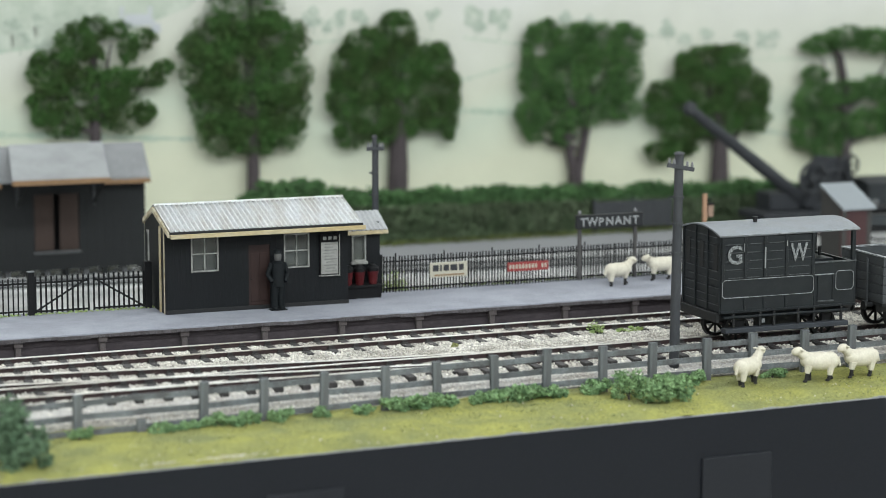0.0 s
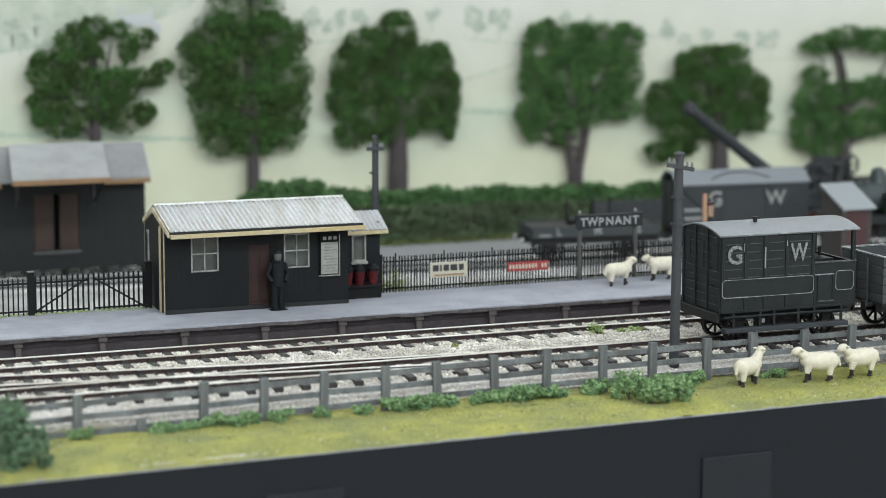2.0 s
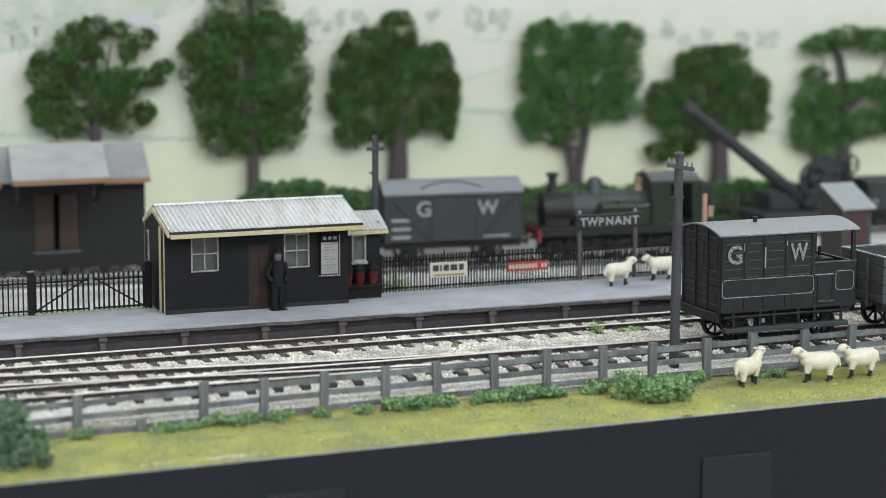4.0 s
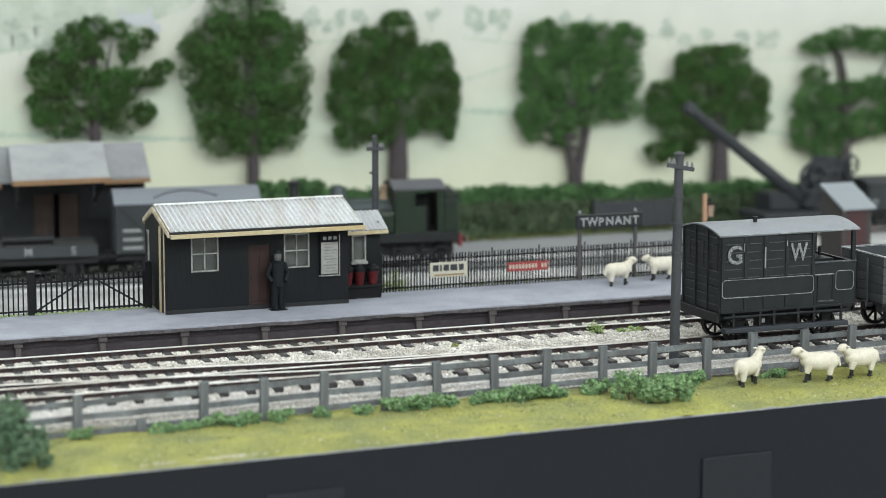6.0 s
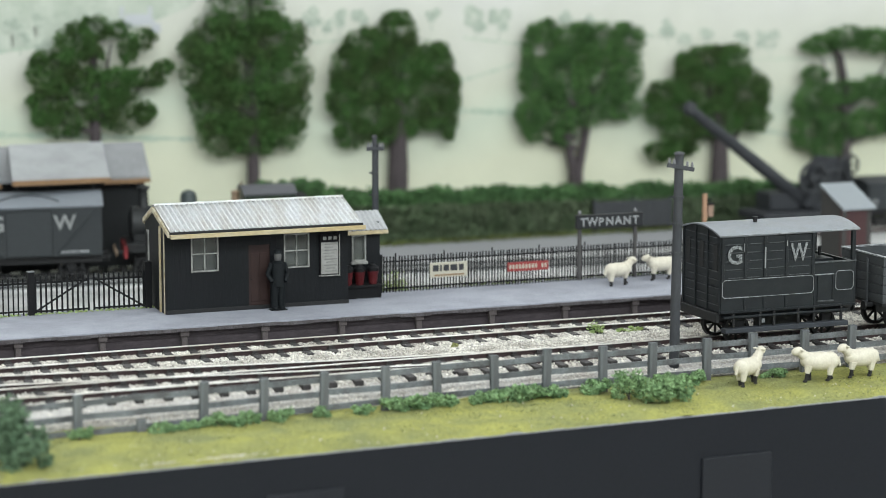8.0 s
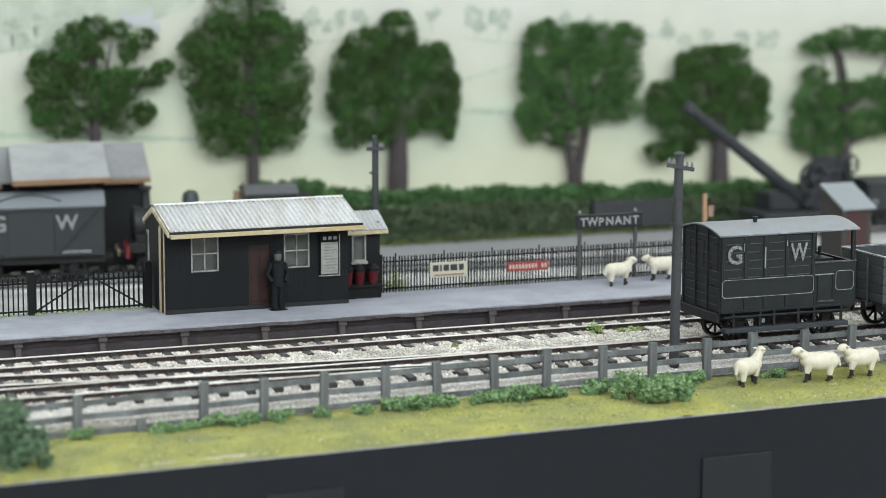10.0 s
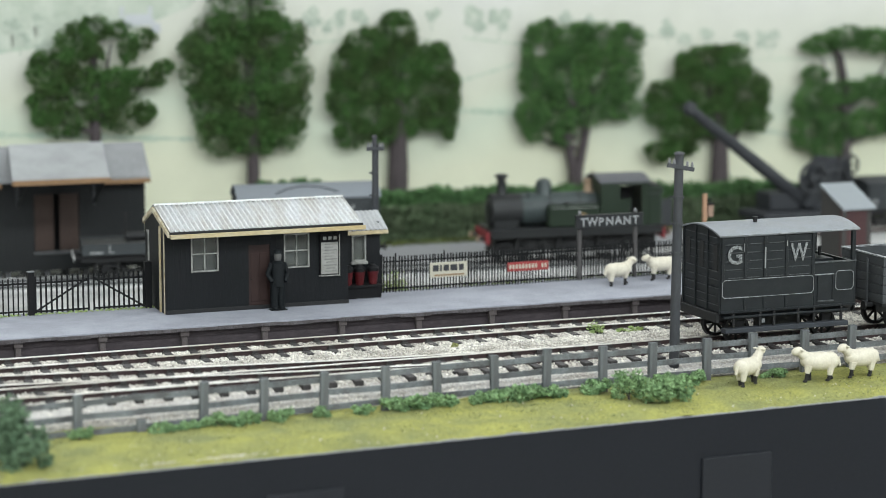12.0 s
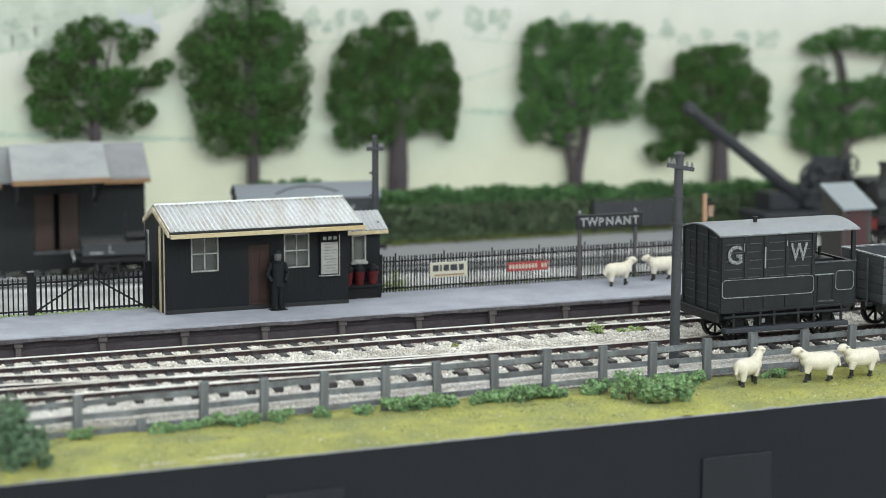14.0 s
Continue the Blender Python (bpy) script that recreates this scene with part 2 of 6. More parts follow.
def backscene_mat():
    """Hand-painted hill country: pale sky, washed-out fields that grow yellower low down."""
    m = bpy.data.materials.new("painted_hills")
    m.use_nodes = True
    nt = m.node_tree
    lk = nt.links.new
    tc = nt.nodes.new("ShaderNodeTexCoord")
    sep = nt.nodes.new("ShaderNodeSeparateXYZ")
    lk(tc.outputs["Object"], sep.inputs[0])
    nz = nod(nt, "ShaderNodeTexNoise", Scale=9.0, Detail=3.0)
    lk(tc.outputs["Object"], nz.inputs["Vector"])
    add = nt.nodes.new("ShaderNodeMath")
    add.operation = "MULTIPLY_ADD"
    add.inputs[1].default_value = 0.07
    lk(nz.outputs["Fac"], add.inputs[0])
    lk(sep.outputs["Z"], add.inputs[2])
    rg = nod(nt, "ShaderNodeMapRange")
    rg.inputs["From Min"].default_value, rg.inputs["From Max"].default_value = 0.0, 0.17
    lk(add.outputs[0], rg.inputs["Value"])
    cr = nt.nodes.new("ShaderNodeValToRGB")
    e = cr.color_ramp.elements
    e[0].position, e[0].color = 0.0, (0.585, 0.595, 0.445, 1)
    e[1].position, e[1].color = 1.0, (0.598, 0.587, 0.581, 1)
    for pos, col in ((0.35, (0.60, 0.60, 0.465, 1)), (0.52, (0.53, 0.572, 0.468, 1)), (0.62, (0.548, 0.554, 0.457, 1)), (0.82, (0.573, 0.570, 0.515, 1))):
        el = e.new(pos)
        el.color = col
    lk(rg.outputs["Result"], cr.inputs["Fac"])
    n2 = nod(nt, "ShaderNodeTexNoise", Scale=60.0, Detail=5.0)
    lk(tc.outputs["Object"], n2.inputs["Vector"])
    hsv = nt.nodes.new("ShaderNodeHueSaturation")
    r2 = nod(nt, "ShaderNodeMapRange")
    r2.inputs["To Min"].default_value, r2.inputs["To Max"].default_value = 0.92, 1.06
    lk(n2.outputs["Fac"], r2.inputs["Value"])
    lk(r2.outputs["Result"], hsv.inputs["Value"])
    lk(cr.outputs["Color"], hsv.inputs["Color"])
    lk(hsv.outputs["Color"], nt.nodes["Principled BSDF"].inputs["Base Color"])
    nt.nodes["Principled BSDF"].inputs["Roughness"].default_value = 0.9
    return m


BACKSCENE = backscene_mat()

# ---- building helpers (millimetres) ----


def box(bm, x0, x1, y0, y1, z0, z1, bevel=0.0):
    r = bmesh.ops.create_cube(bm, size=1.0)
    for v in r["verts"]:
        v.co = Vector(((x0 + x1) / 2 + v.co.x * (x1 - x0), (y0 + y1) / 2 + v.co.y * (y1 - y0), (z0 + z1) / 2 + v.co.z * (z1 - z0)))
    if bevel:
        bmesh.ops.bevel(bm, geom=list({e for v in r["verts"] for e in v.link_edges}), offset=bevel, segments=1, affect="EDGES")
    return bm


def boxb(*a, bevel=0.0):
    return box(bmesh.new(), *a, bevel=bevel)


def rod(bm, p, q, r0, r1=None, n=10):
    p, q = Vector(p), Vector(q)
    d = q - p
    m = Matrix.Translation((p + q) / 2) @ d.to_track_quat("Z", "Y").to_matrix().to_4x4()
    bmesh.ops.create_cone(bm, cap_ends=True, segments=n, radius1=r0, radius2=r0 if r1 is None else r1, depth=d.length, matrix=m)
    return bm


def rodb(p, q, r0, r1=None, n=10):
    return rod(bmesh.new(), p, q, r0, r1, n)


def ball(bm, c, rx, ry=None, rz=None, seg=10, turn=None):
    m = Matrix.Translation(c) @ (turn or Matrix.Identity(4)) @ Matrix.Diagonal((rx, ry or rx, rz or rx, 1))
    bmesh.ops.create_uvsphere(bm, u_segments=seg, v_segments=max(6, seg * 2 // 3), radius=1.0, matrix=m)
    return bm


def prism(bm, outline, y0, y1, axis="y"):
    """Extrudes a closed outline of (x, z) from y0 to y1, or of (y, z) along x."""
    f = (lambda a, b, c: (a, c, b)) if axis == "y" else (lambda a, b, c: (c, a, b))
    a = [bm.verts.new(f(u, w, y0)) for u, w in outline]
    b = [bm.verts.new(f(u, w, y1)) for u, w in outline]
    n = len(a)
    fs = [bm.faces.new(a), bm.faces.new(b[::-1])]
    fs += [bm.faces.new((a[i], b[i], b[(i + 1) % n], a[(i + 1) % n])) for i in range(n)]
    bmesh.ops.recalc_face_normals(bm, faces=fs)
    return bm


def lathe(bm, profile, c=(0, 0, 0), n=14):
    """Turns (radius, z) pairs about the upright axis through c."""
    rings = [[bm.verts.new((c[0] + r * math.cos(2 * math.pi * i / n), c[1] + r * math.sin(2 * math.pi * i / n), c[2] + z)) for i in range(n)] for r, z in profile]
    fs = [bm.faces.new(rings[0][::-1]), bm.faces.new(rings[-1])]
    for a, b in zip(rings, rings[1:]):
        fs += [bm.faces.new((a[i], a[(i + 1) % n], b[(i + 1) % n], b[i])) for i in range(n)]
    bmesh.ops.recalc_face_normals(bm, faces=fs)
    return bm


def mesh_of(name, bm, material, smooth=False):
    for v in bm.verts:
        v.co *= U
    me = bpy.data.meshes.new(name)
    bm.to_mesh(me)
    bm.free()
    me.materials.append(material)
    if smooth:
        me.polygons.foreach_set("use_smooth", [True] * len(me.polygons))
        me.set_sharp_from_angle(angle=radians(38))
    return me


def part(name, bm, material, parent=None, label="", loc=(0, 0, 0), smooth=False):
    ob = new(name, mesh_of(name, bm, material, smooth))
    ob.location = [c * U for c in loc]
    ob.parent = parent
    return tagged(ob, label) if label else ob


def share(name, me, parent, m):
    ob = new(name, me)
    ob.parent = parent
    ob.matrix_basis = m
    return ob


def at(x, y, z, rx=0, ry=0, rz=0):
    return pose(x * U, y * U, z * U, rx, ry, rz)


def thing(name, x, y, z, label, category, group="", rz=0, kind=""):
    ob = new(name)
    ob.empty_display_size = 0.005
    ob.matrix_basis = at(x, y, z, 0, 0, rz)
    return tagged(ob, label, category, group, kind)


def single(name, bm, material, label, category, group="", kind="", loc=(0, 0, 0), smooth=False):
    return tagged(part(name, bm, material, None, label, loc, smooth), "", category, group, kind)


def letters(name, text, size, material, parent, m, depth=0.15, spread=1.0):
    c = bpy.data.curves.new(name, "FONT")
    c.body, c.size, c.extrude, c.align_x, c.align_y = text, size * U, depth * U, "CENTER", "CENTER"
    c.space_character, c.offset, c.resolution_u = spread, 0.02 * size * U, 3
    tmp = bpy.data.objects.new(name, c)
    me = bpy.data.meshes.new_from_object(tmp)
    bpy.data.objects.remove(tmp)
    me.materials.append(material)
    ob = new(name, me)
    ob.parent = parent
    ob.matrix_basis = m
    return ob


UPRIGHT = pose(0, 0, 0, 90)


def leaves(name, centres, sizes, material, parent=None, seed=1, droop=0.0):
    """Small bent leaf flakes, one quad folded along its diagonal at each centre."""
    g = np.random.default_rng(seed)
    c = np.asarray(centres, float)
    n = len(c)
    a = g.normal(size=(n, 3))
    a /= np.linalg.norm(a, axis=1)[:, None]
    b = np.cross(a, g.normal(size=(n, 3)))
    b /= np.linalg.norm(b, axis=1)[:, None]
    k = np.cross(a, b)
    s = np.asarray(sizes, float)[:, None]
    v = np.stack([c - a * s, c - b * s * 0.8 + k * s * 0.35, c + a * s, c + b * s * 0.8 + k * s * 0.35], 1).reshape(-1, 3) * U
    i = np.arange(n)[:, None] * 4
    f = np.concatenate([i + [0, 1, 2], i + [0, 2, 3]], 1).reshape(-1, 3)
    me = bpy.data.meshes.new(name)
    me.from_pydata(v.tolist(), [], f.tolist())
    me.materials.append(material)
    ob = new(name, me)
    ob.parent = parent
    return ob


def lobes_points(g, lobes, n, shell=0.55):
    """Random points in the outer shells of ellipsoids (x, y, z, rx, ry, rz)."""
    L = np.asarray(lobes, float)
    w = L[:, 3] * L[:, 5]
    pick = g.choice(len(L), n, p=w / w.sum())
    d = g.normal(size=(n, 3))
    d /= np.linalg.norm(d, axis=1)[:, None]
    r = g.uniform(shell, 1.05, n) ** 0.6
    return L[pick, :3] + d * r[:, None] * L[pick, 3:]


# ---- the hall round the layout ----
def hall():
    x0, x1, y0, y1, z0, z1 = -3400, 4200, -5600, 4800, -820, 2400
    for name, b in (("floor", (x0, x1, y0, y1, z0 - 60, z0)), ("ceiling", (x0, x1, y0, y1, z1, z1 + 60)),
                    ("wall_north", (x0, x1, y1, y1 + 60, z0 - 60, z1 + 60)), ("wall_south", (x0, x1, y0 - 60, y0, z0 - 60, z1 + 60)),
                    ("wall_west", (x0 - 60, x0, y0, y1, z0 - 60, z1 + 60)), ("wall_east", (x1, x1 + 60, y0, y1, z0 - 60, z1 + 60))):
        single(name, boxb(*b), HALL_FLOOR if name == "floor" else HALL, "plain exhibition hall " + name.split("_")[0], name.split("_")[0], kind="structure")


hall()


def front_y(x):
    """The layout's front edge runs slightly out of line with the tracks."""
    return 694.0 + (x - 180) * 0.038


def fence_y(x):
    return 741.5 + (x - 167) * 0.022


# ---- baseboard, ground, ballast, road ----
def ground():
    g = np.random.default_rng(3)
    bm = bmesh.new()
    nx, ny = 250, 24
    rows = []
    for j in range(ny):
        row = []
        for i in range(nx):
            x = -80 + 1080 * i / (nx - 1)
            u = j / (ny - 1)
            y = front_y(x) - 0.9 + u * (768 - front_y(x))
            edge = 1.4 * max(0, 1 - u * 7)
            z = -8.2 + 1.1 * noise.noise((x * 0.05, y * 0.08, 0)) + 0.5 * noise.noise((x * 0.3, y * 0.3, 3)) - edge
            if y > 756:
                z = min(z, -8.0)
            row.append(bm.verts.new((x, y, z)))
        rows.append(row)
    for j in range(ny - 1):
        for i in range(nx - 1):
            bm.faces.new((rows[j][i], rows[j][i + 1], rows[j + 1][i + 1], rows[j + 1][i]))
    single("ground", bm, GRASS, "yellow-green flocked grass strip along the front", "grass", kind="structure", smooth=True)
    bm = bmesh.new()
    prism(bm, [(752, -7.6), (758, -5.2), (764, -3.3), (769, -2.3), (852, -2.3), (862, -9), (752, -9)], -80, 1000, axis="x")
    single("ballast_bed", bm, BALLAST_BED, "pale grey stone ballast bed under the tracks", "ballast", kind="structure")
    yb = boxb(-80, 1000, 853, 1190, -22, -9.6)
    for v in yb.verts:
        if v.co.z > -12 and v.co.x < 0:
            v.co.z -= 4.6
    single("yard_ground", yb, YARD, "pale grey ash yard behind the platform", "ground", kind="structure")
    single("road", boxb(300, 1000, 1078, 1117, -14, -9.2), ROAD, "smooth grey lane beside the hedge", "road", kind="structure")
    single("baseboard", boxb(-80, 1000, 740, 1190, -60, -22.5), FASCIA, "black baseboard of the layout", "baseboard", kind="structure")
    fb = bmesh.new()
    prism(fb, [(-80, front_y(-80)), (1000, front_y(1000)), (1000, front_y(1000) - 1.2), (-80, front_y(-80) - 1.2)], 0, 1)
    for v in fb.verts:
        x, z, y = v.co.x, v.co.y, v.co.z
        v.co = Vector((x, y, -9.4 if z > 0.5 else -820))
    f = single("fascia", fb, FASCIA, "black painted fascia board along the layout front", "fascia board", kind="structure")
    for x0, x1, top in ((377.2, 405.5, -24.6), (216.7, 243.6, -21.2)):
        y0 = front_y((x0 + x1) / 2) - 1.2
        bm = boxb(x0, x1, -0.8, 0.4, -90, top, bevel=0.3)
        bmesh.ops.rotate(bm, cent=((x0 + x1) / 2, 0, 0), matrix=Matrix.Rotation(math.atan(0.038), 3, "Z"), verts=bm.verts)
        part("patch_panel", bm, FASCIA_PATCH, f, "flat black patch panel", (0, y0 - 0.3, 0))
    bm = bmesh.new()
    for i in range(230):
        x = 110 + i * 2.0
        hh = max(0.0, 0.1 + 0.7 * noise.noise((x * 0.13, 5, 0)))
        y = front_y(x)
        box(bm, x, x + 2.0, y - 1.45 - 0.2 * (i % 2), y - 0.6, -9.5, -9.3 + hh)
    single("scenery_edge", bm, SHED_ROOF, "ragged pale plaster edge below the grass", "plaster edge", kind="structure")
    # green verge at the hedge foot and behind the fence
    pts = np.stack([g.uniform(300, 800, 5000), g.uniform(1112, 1122, 5000), np.full(5000, -9.0) + g.uniform(0, 1.5, 5000)], 1)
    v = leaves("hedge_verge", pts, g.uniform(0.5, 1.1, 5000), VERGE, seed=5)
    tagged(v, "yellow-green grass verge at the hedge foot", "grass", kind="stuff")
    pts = np.concatenate([np.stack([g.uniform(120, 236, 600), g.uniform(896.8, 900, 600), g.uniform(5.2, 6.0, 600)], 1),
                          np.stack([g.uniform(328, 520, 600), g.uniform(901.4, 903, 600), g.uniform(5.2, 5.8, 600)], 1),
                          np.stack([g.uniform(331, 345, 700), g.uniform(902, 908, 700), 5 + g.uniform(0, 9, 700) * g.uniform(0, 1, 700)], 1)])
    v = leaves("fence_weeds", pts, g.uniform(0.3, 0.7, len(pts)), WEED, seed=6)
    tagged(v, "bright green weeds along the platform fence foot", "weeds", kind="stuff")


ground()


def turnout_off(x):
    d = 390 - x
    return 0.0 if d <= 0 else (0.00053 * d * d if d < 130 else 8.96 + (d - 130) * 0.138)


TRACK_YS = (833.7, 780.05)


def stones():
    """Loose ballast: squashed octahedra over the trackbed, mostly cleared off sleepers and rails."""
    g = np.random.default_rng(11)
    n = 60000
    x, y = g.uniform(120, 560, n), g.uniform(752, 841, n)
    s = g.uniform(0.28, 0.8, n)
    keep = np.ones(n, bool)
    to_sleeper = np.abs((x - 64 + 5) % 10 - 5)
    for ty in TRACK_YS:
        on = (np.abs(y - ty) < 17.4) & (to_sleeper < 1.8) & (g.uniform(0, 1, n) < 0.8)
        near_rail = np.abs(np.abs(y - ty) - 8.25) < 1.0
        keep &= ~(on | near_rail)
    turn = 780.05 + np.array([turnout_off(a) for a in x])
    keep &= ~(((np.abs(np.abs(y - turn) - 8.25) < 1.0) | ((np.abs(y - turn) < 17.4) & (to_sleeper < 1.8))) & (x < 392))
    x, y, s = x[keep], y[keep], s[keep]
    n = len(x)
    z = np.where(y < 769, -7.6 + (y - 752) * 0.32, -2.2)
    base = np.array([(1, 0, 0), (-1, 0, 0), (0, 1, 0), (0, -1, 0), (0, 0, 0.7), (0, 0, -0.7)], float)
    v = base[None] * s[:, None, None] * g.uniform(0.6, 1.3, (n, 6, 1))
    a = g.uniform(0, 6.28, n)
    c, d = np.cos(a)[:, None], np.sin(a)[:, None]
    vx, vy = v[:, :, 0] * c - v[:, :, 1] * d, v[:, :, 0] * d + v[:, :, 1] * c
    v = np.stack([vx + x[:, None], vy + y[:, None], v[:, :, 2] + z[:, None] + 0.2], 2).reshape(-1, 3) * U
    f = np.array([(0, 2, 4), (2, 1, 4), (1, 3, 4), (3, 0, 4), (2, 0, 5), (1, 2, 5), (3, 1, 5), (0, 3, 5)])
    f = (np.arange(n)[:, None, None] * 6 + f[None]).reshape(-1, 3)
    me = bpy.data.meshes.new("ballast_stones")
    me.from_pydata(v.tolist(), [], f.tolist())
    me.materials.append(STONE)
    tagged(new("ballast_stones", me), "loose cream and grey ballast stones between the sleepers", "ballast", kind="stuff")


stones()


def grass_tufts():
    g = np.random.default_rng(21)
    n = 15000
    x = g.uniform(120, 560, n)
    y = np.array([front_y(a) for a in x]) + 0.5 + g.uniform(0, 1, n) * (fence_y(x) + 3 - (694.0 + (x - 180) * 0.038))
    z = np.full(n, -8.2) + g.uniform(-0.4, 0.7, n)
    keep = np.array([noise.noise((a * 0.06, b * 0.09, 7)) > -0.1 for a, b in zip(x, y)])
    ob = leaves("grass_tufts", np.stack([x, y, z], 1)[keep], g.uniform(0.16, 0.42, keep.sum()), BLADE, seed=22)
    tagged(ob, "short yellow-green static grass on the front strip", "grass", kind="stuff")
    m = 420
    cx = np.concatenate([g.normal(206, 5, 160), g.normal(184, 3, 60), g.uniform(130, 560, m - 220)])
    cy = 694.0 + (cx - 180) * 0.038 + np.abs(g.normal(0, 1, m)) * np.where(np.arange(m) < 220, 1.4, 16)
    ob = leaves("plaster_crumbs", np.stack([cx, cy, np.full(m, -8.3) + g.uniform(0, 0.6, m)], 1), g.uniform(0.15, 0.5, m), WOOL, seed=23)
    tagged(ob, "pale plaster crumbs scattered over the grass edge", "crumbs", kind="stuff")


grass_tufts()


# ---- tracks ----
def rail_mesh(bm_rust, bm_top, xs, ys, z=0.0):
    def sweep(bm, prof):
        rings = [[bm.verts.new((x, y + a, z + b)) for a, b in prof] for x, y in zip(xs, ys)]
        n = len(prof)
        fs = []
        for p, q in zip(rings, rings[1:]):
            fs += [bm.faces.new((p[i], p[(i + 1) % n], q[(i + 1) % n], q[i])) for i in range(n)]
        fs += [bm.faces.new(rings[0]), bm.faces.new(rings[-1])]
        bmesh.ops.recalc_face_normals(bm, faces=fs)
    sweep(bm_rust, [(-0.7, -2.4), (0.7, -2.4), (0.7, -2.0), (0.25, -1.8), (0.25, -0.9), (0.5, -0.7), (0.5, -0.12), (-0.5, -0.12), (-0.5, -0.7), (-0.25, -0.9), (-0.25, -1.8), (-0.7, -2.0)])
    sweep(bm_top, [(-0.54, -0.36), (0.54, -0.36), (0.54, -0.18), (0.34, 0.05), (-0.34, 0.05), (-0.54, -0.18)])


def sleeper_mesh(length=33, chairs=(-8.25, 8.25)):
    bm = boxb(-1.6, 1.6, -length / 2, length / 2, -4.4, -1.6, bevel=0.25)
    for c in chairs:
        box(bm, -1.25, 1.25, c - 1.9, c + 1.9, -1.6, -1.3)
        box(bm, -0.95, 0.95, c - 1.35, c - 0.52, -1.35, -0.42)
        box(bm, -0.95, 0.95, c + 0.52, c + 1.35, -1.35, -0.42)
    return mesh_of("sleeper", bm, SLEEPER)


def track(label, y0, x0, x1, z=0.0, off=None, group="tracks", pitch=10.0, sleepers=True, side=RAIL_RUST, head=RAIL_TOP):
    t = thing("railway_track", 0, 0, z, label, "railway track", group)
    xs = np.linspace(x0, x1, 60 if off else 2)
    for s in (8.25, -8.25):
        a, b = bmesh.new(), bmesh.new()
        rail_mesh(a, b, xs, [y0 + s + (off(x) if off else 0) for x in xs])
        r = part("rail", a, side, t, "rusty steel rail with a polished head")
        part("rail_head", b, head, r)
    if sleepers:
        me = sleeper_mesh()
        g = random.Random(int(y0))
        x = x0 + 4
        while x < x1 - 3:
            dy = off(x) if off else 0
            rz = -math.degrees(math.atan((off(x + 1) - off(x - 1)) / -2)) if off else 0
            if not off or dy > 3.0:
                lower = -0.06 if off and dy < 28 else 0
                share("sleeper", me, t, at(x, y0 + dy + g.uniform(-0.15, 0.15), lower, 0, 0, (rz if off else 0) + g.uniform(-0.6, 0.6)))
            x += pitch
    return t


track("platform track of rusty bullhead rail on dark sleepers", 833.7, 60, 960)
track("front running track of rusty rail on dark sleepers", 780.05, 60, 960)
track("curved turnout road leading off the front track", 780.05, 60, 392, off=turnout_off)



def check_rail(parent_y, x0, x1, side):
    """A short flared guard rail beside the running rail at the crossing."""
    xs = np.linspace(x0, x1, 12)
    ys = [parent_y + side * (1.5 + 1.6 * max(0, abs((x - x0) / (x1 - x0) * 2 - 1) - 0.7)) for x in xs]
    a, b = bmesh.new(), bmesh.new()
    rail_mesh(a, b, xs, ys)
    t = thing("check_rail", 0, 0, 0, "short rusty check rail inside the turnout", "check rail", "check rails")
    part("rail", a, RAIL_RUST, t)
    part("rail_head", b, RAIL_TOP, t)


check_rail(780.05 - 8.25, 186, 226, 1)
YARD_X, YARD_Y, YARD_Z, YARD_TURN, YARD_RISE = 421.0, 1041.0, -8.0, -10.0, 0.010


def on_yard(s):
    """The pose at s millimetres along the yard track, which runs askew and climbs a little."""
    a = radians(YARD_TURN)
    return at(YARD_X + s * math.cos(a), YARD_Y + s * math.sin(a), YARD_Z + s * YARD_RISE, 0, -math.degrees(math.atan(YARD_RISE)), YARD_TURN)


yard_track = track("yard siding track askew behind the platform", 0, -420, 560, sleepers=False, side=SHED_LEG, head=YARD)
yard_track.matrix_basis = on_yard(0)
part("trackbed", prism(bmesh.new(), [(-17, -6.5), (-13, -2.3), (13, -2.3), (17, -6.5)], -420, 560, axis="x"), YARD, yard_track, "low ash trackbed")
track("short crane siding beside the lane", 1085, 600, 900, z=-8, sleepers=False)


# ---- platform ----
PZ = 5.4


def platform():
    p = thing("platform", 0, 0, 0, "low grey-surfaced railway platform with a dark timber face", "platform", kind="structure")
    part("surface", boxb(60, 560, 852, 903, PZ - 1.3, PZ, bevel=0.2), PLAT, p)
    lip = bmesh.new()
    for i in range(40):
        x = 60 + i * 12.5
        j = 0.25 * math.sin(i * 2.3)
        box(lip, x, x + 12.5, 850.9 + 0.5 * j, 852, PZ - 1.7 + 0.2 * math.sin(i * 2.9), PZ - 0.55 + 0.1 * math.sin(i * 1.7), bevel=0.0)
    part("edge_strip", lip, PLAT_LIP, p, "worn dark edge strip")
    part("face_board", boxb(60, 560, 854.4, 856, -9, 1.2), PLAT_FACE, p, "dark brown timber face")
    part("upper_face_board", boxb(60, 560, 853.8, 856, 1.2, PZ - 1.5), PLAT_FACE, p)
    me = None
    for i in range(-3, 12):
        if me is None:
            bm = boxb(-1.7, 1.7, 851.6, 854.4, 1.6, PZ - 1.5, bevel=0.2)
            box(bm, -1.1, 1.1, 852.2, 854.4, -5, 1.6, bevel=0.15)
            me = mesh_of("bracket", bm, PLAT_POST)
        share("bracket", me, p, at(170.2 + 32.1 * i + 0.8 * math.sin(i * 3.1), 0, 0))
    part("infill", boxb(60, 560, 856, 903, -9.5, PZ - 1.3), PLAT_FACE, p)


platform()


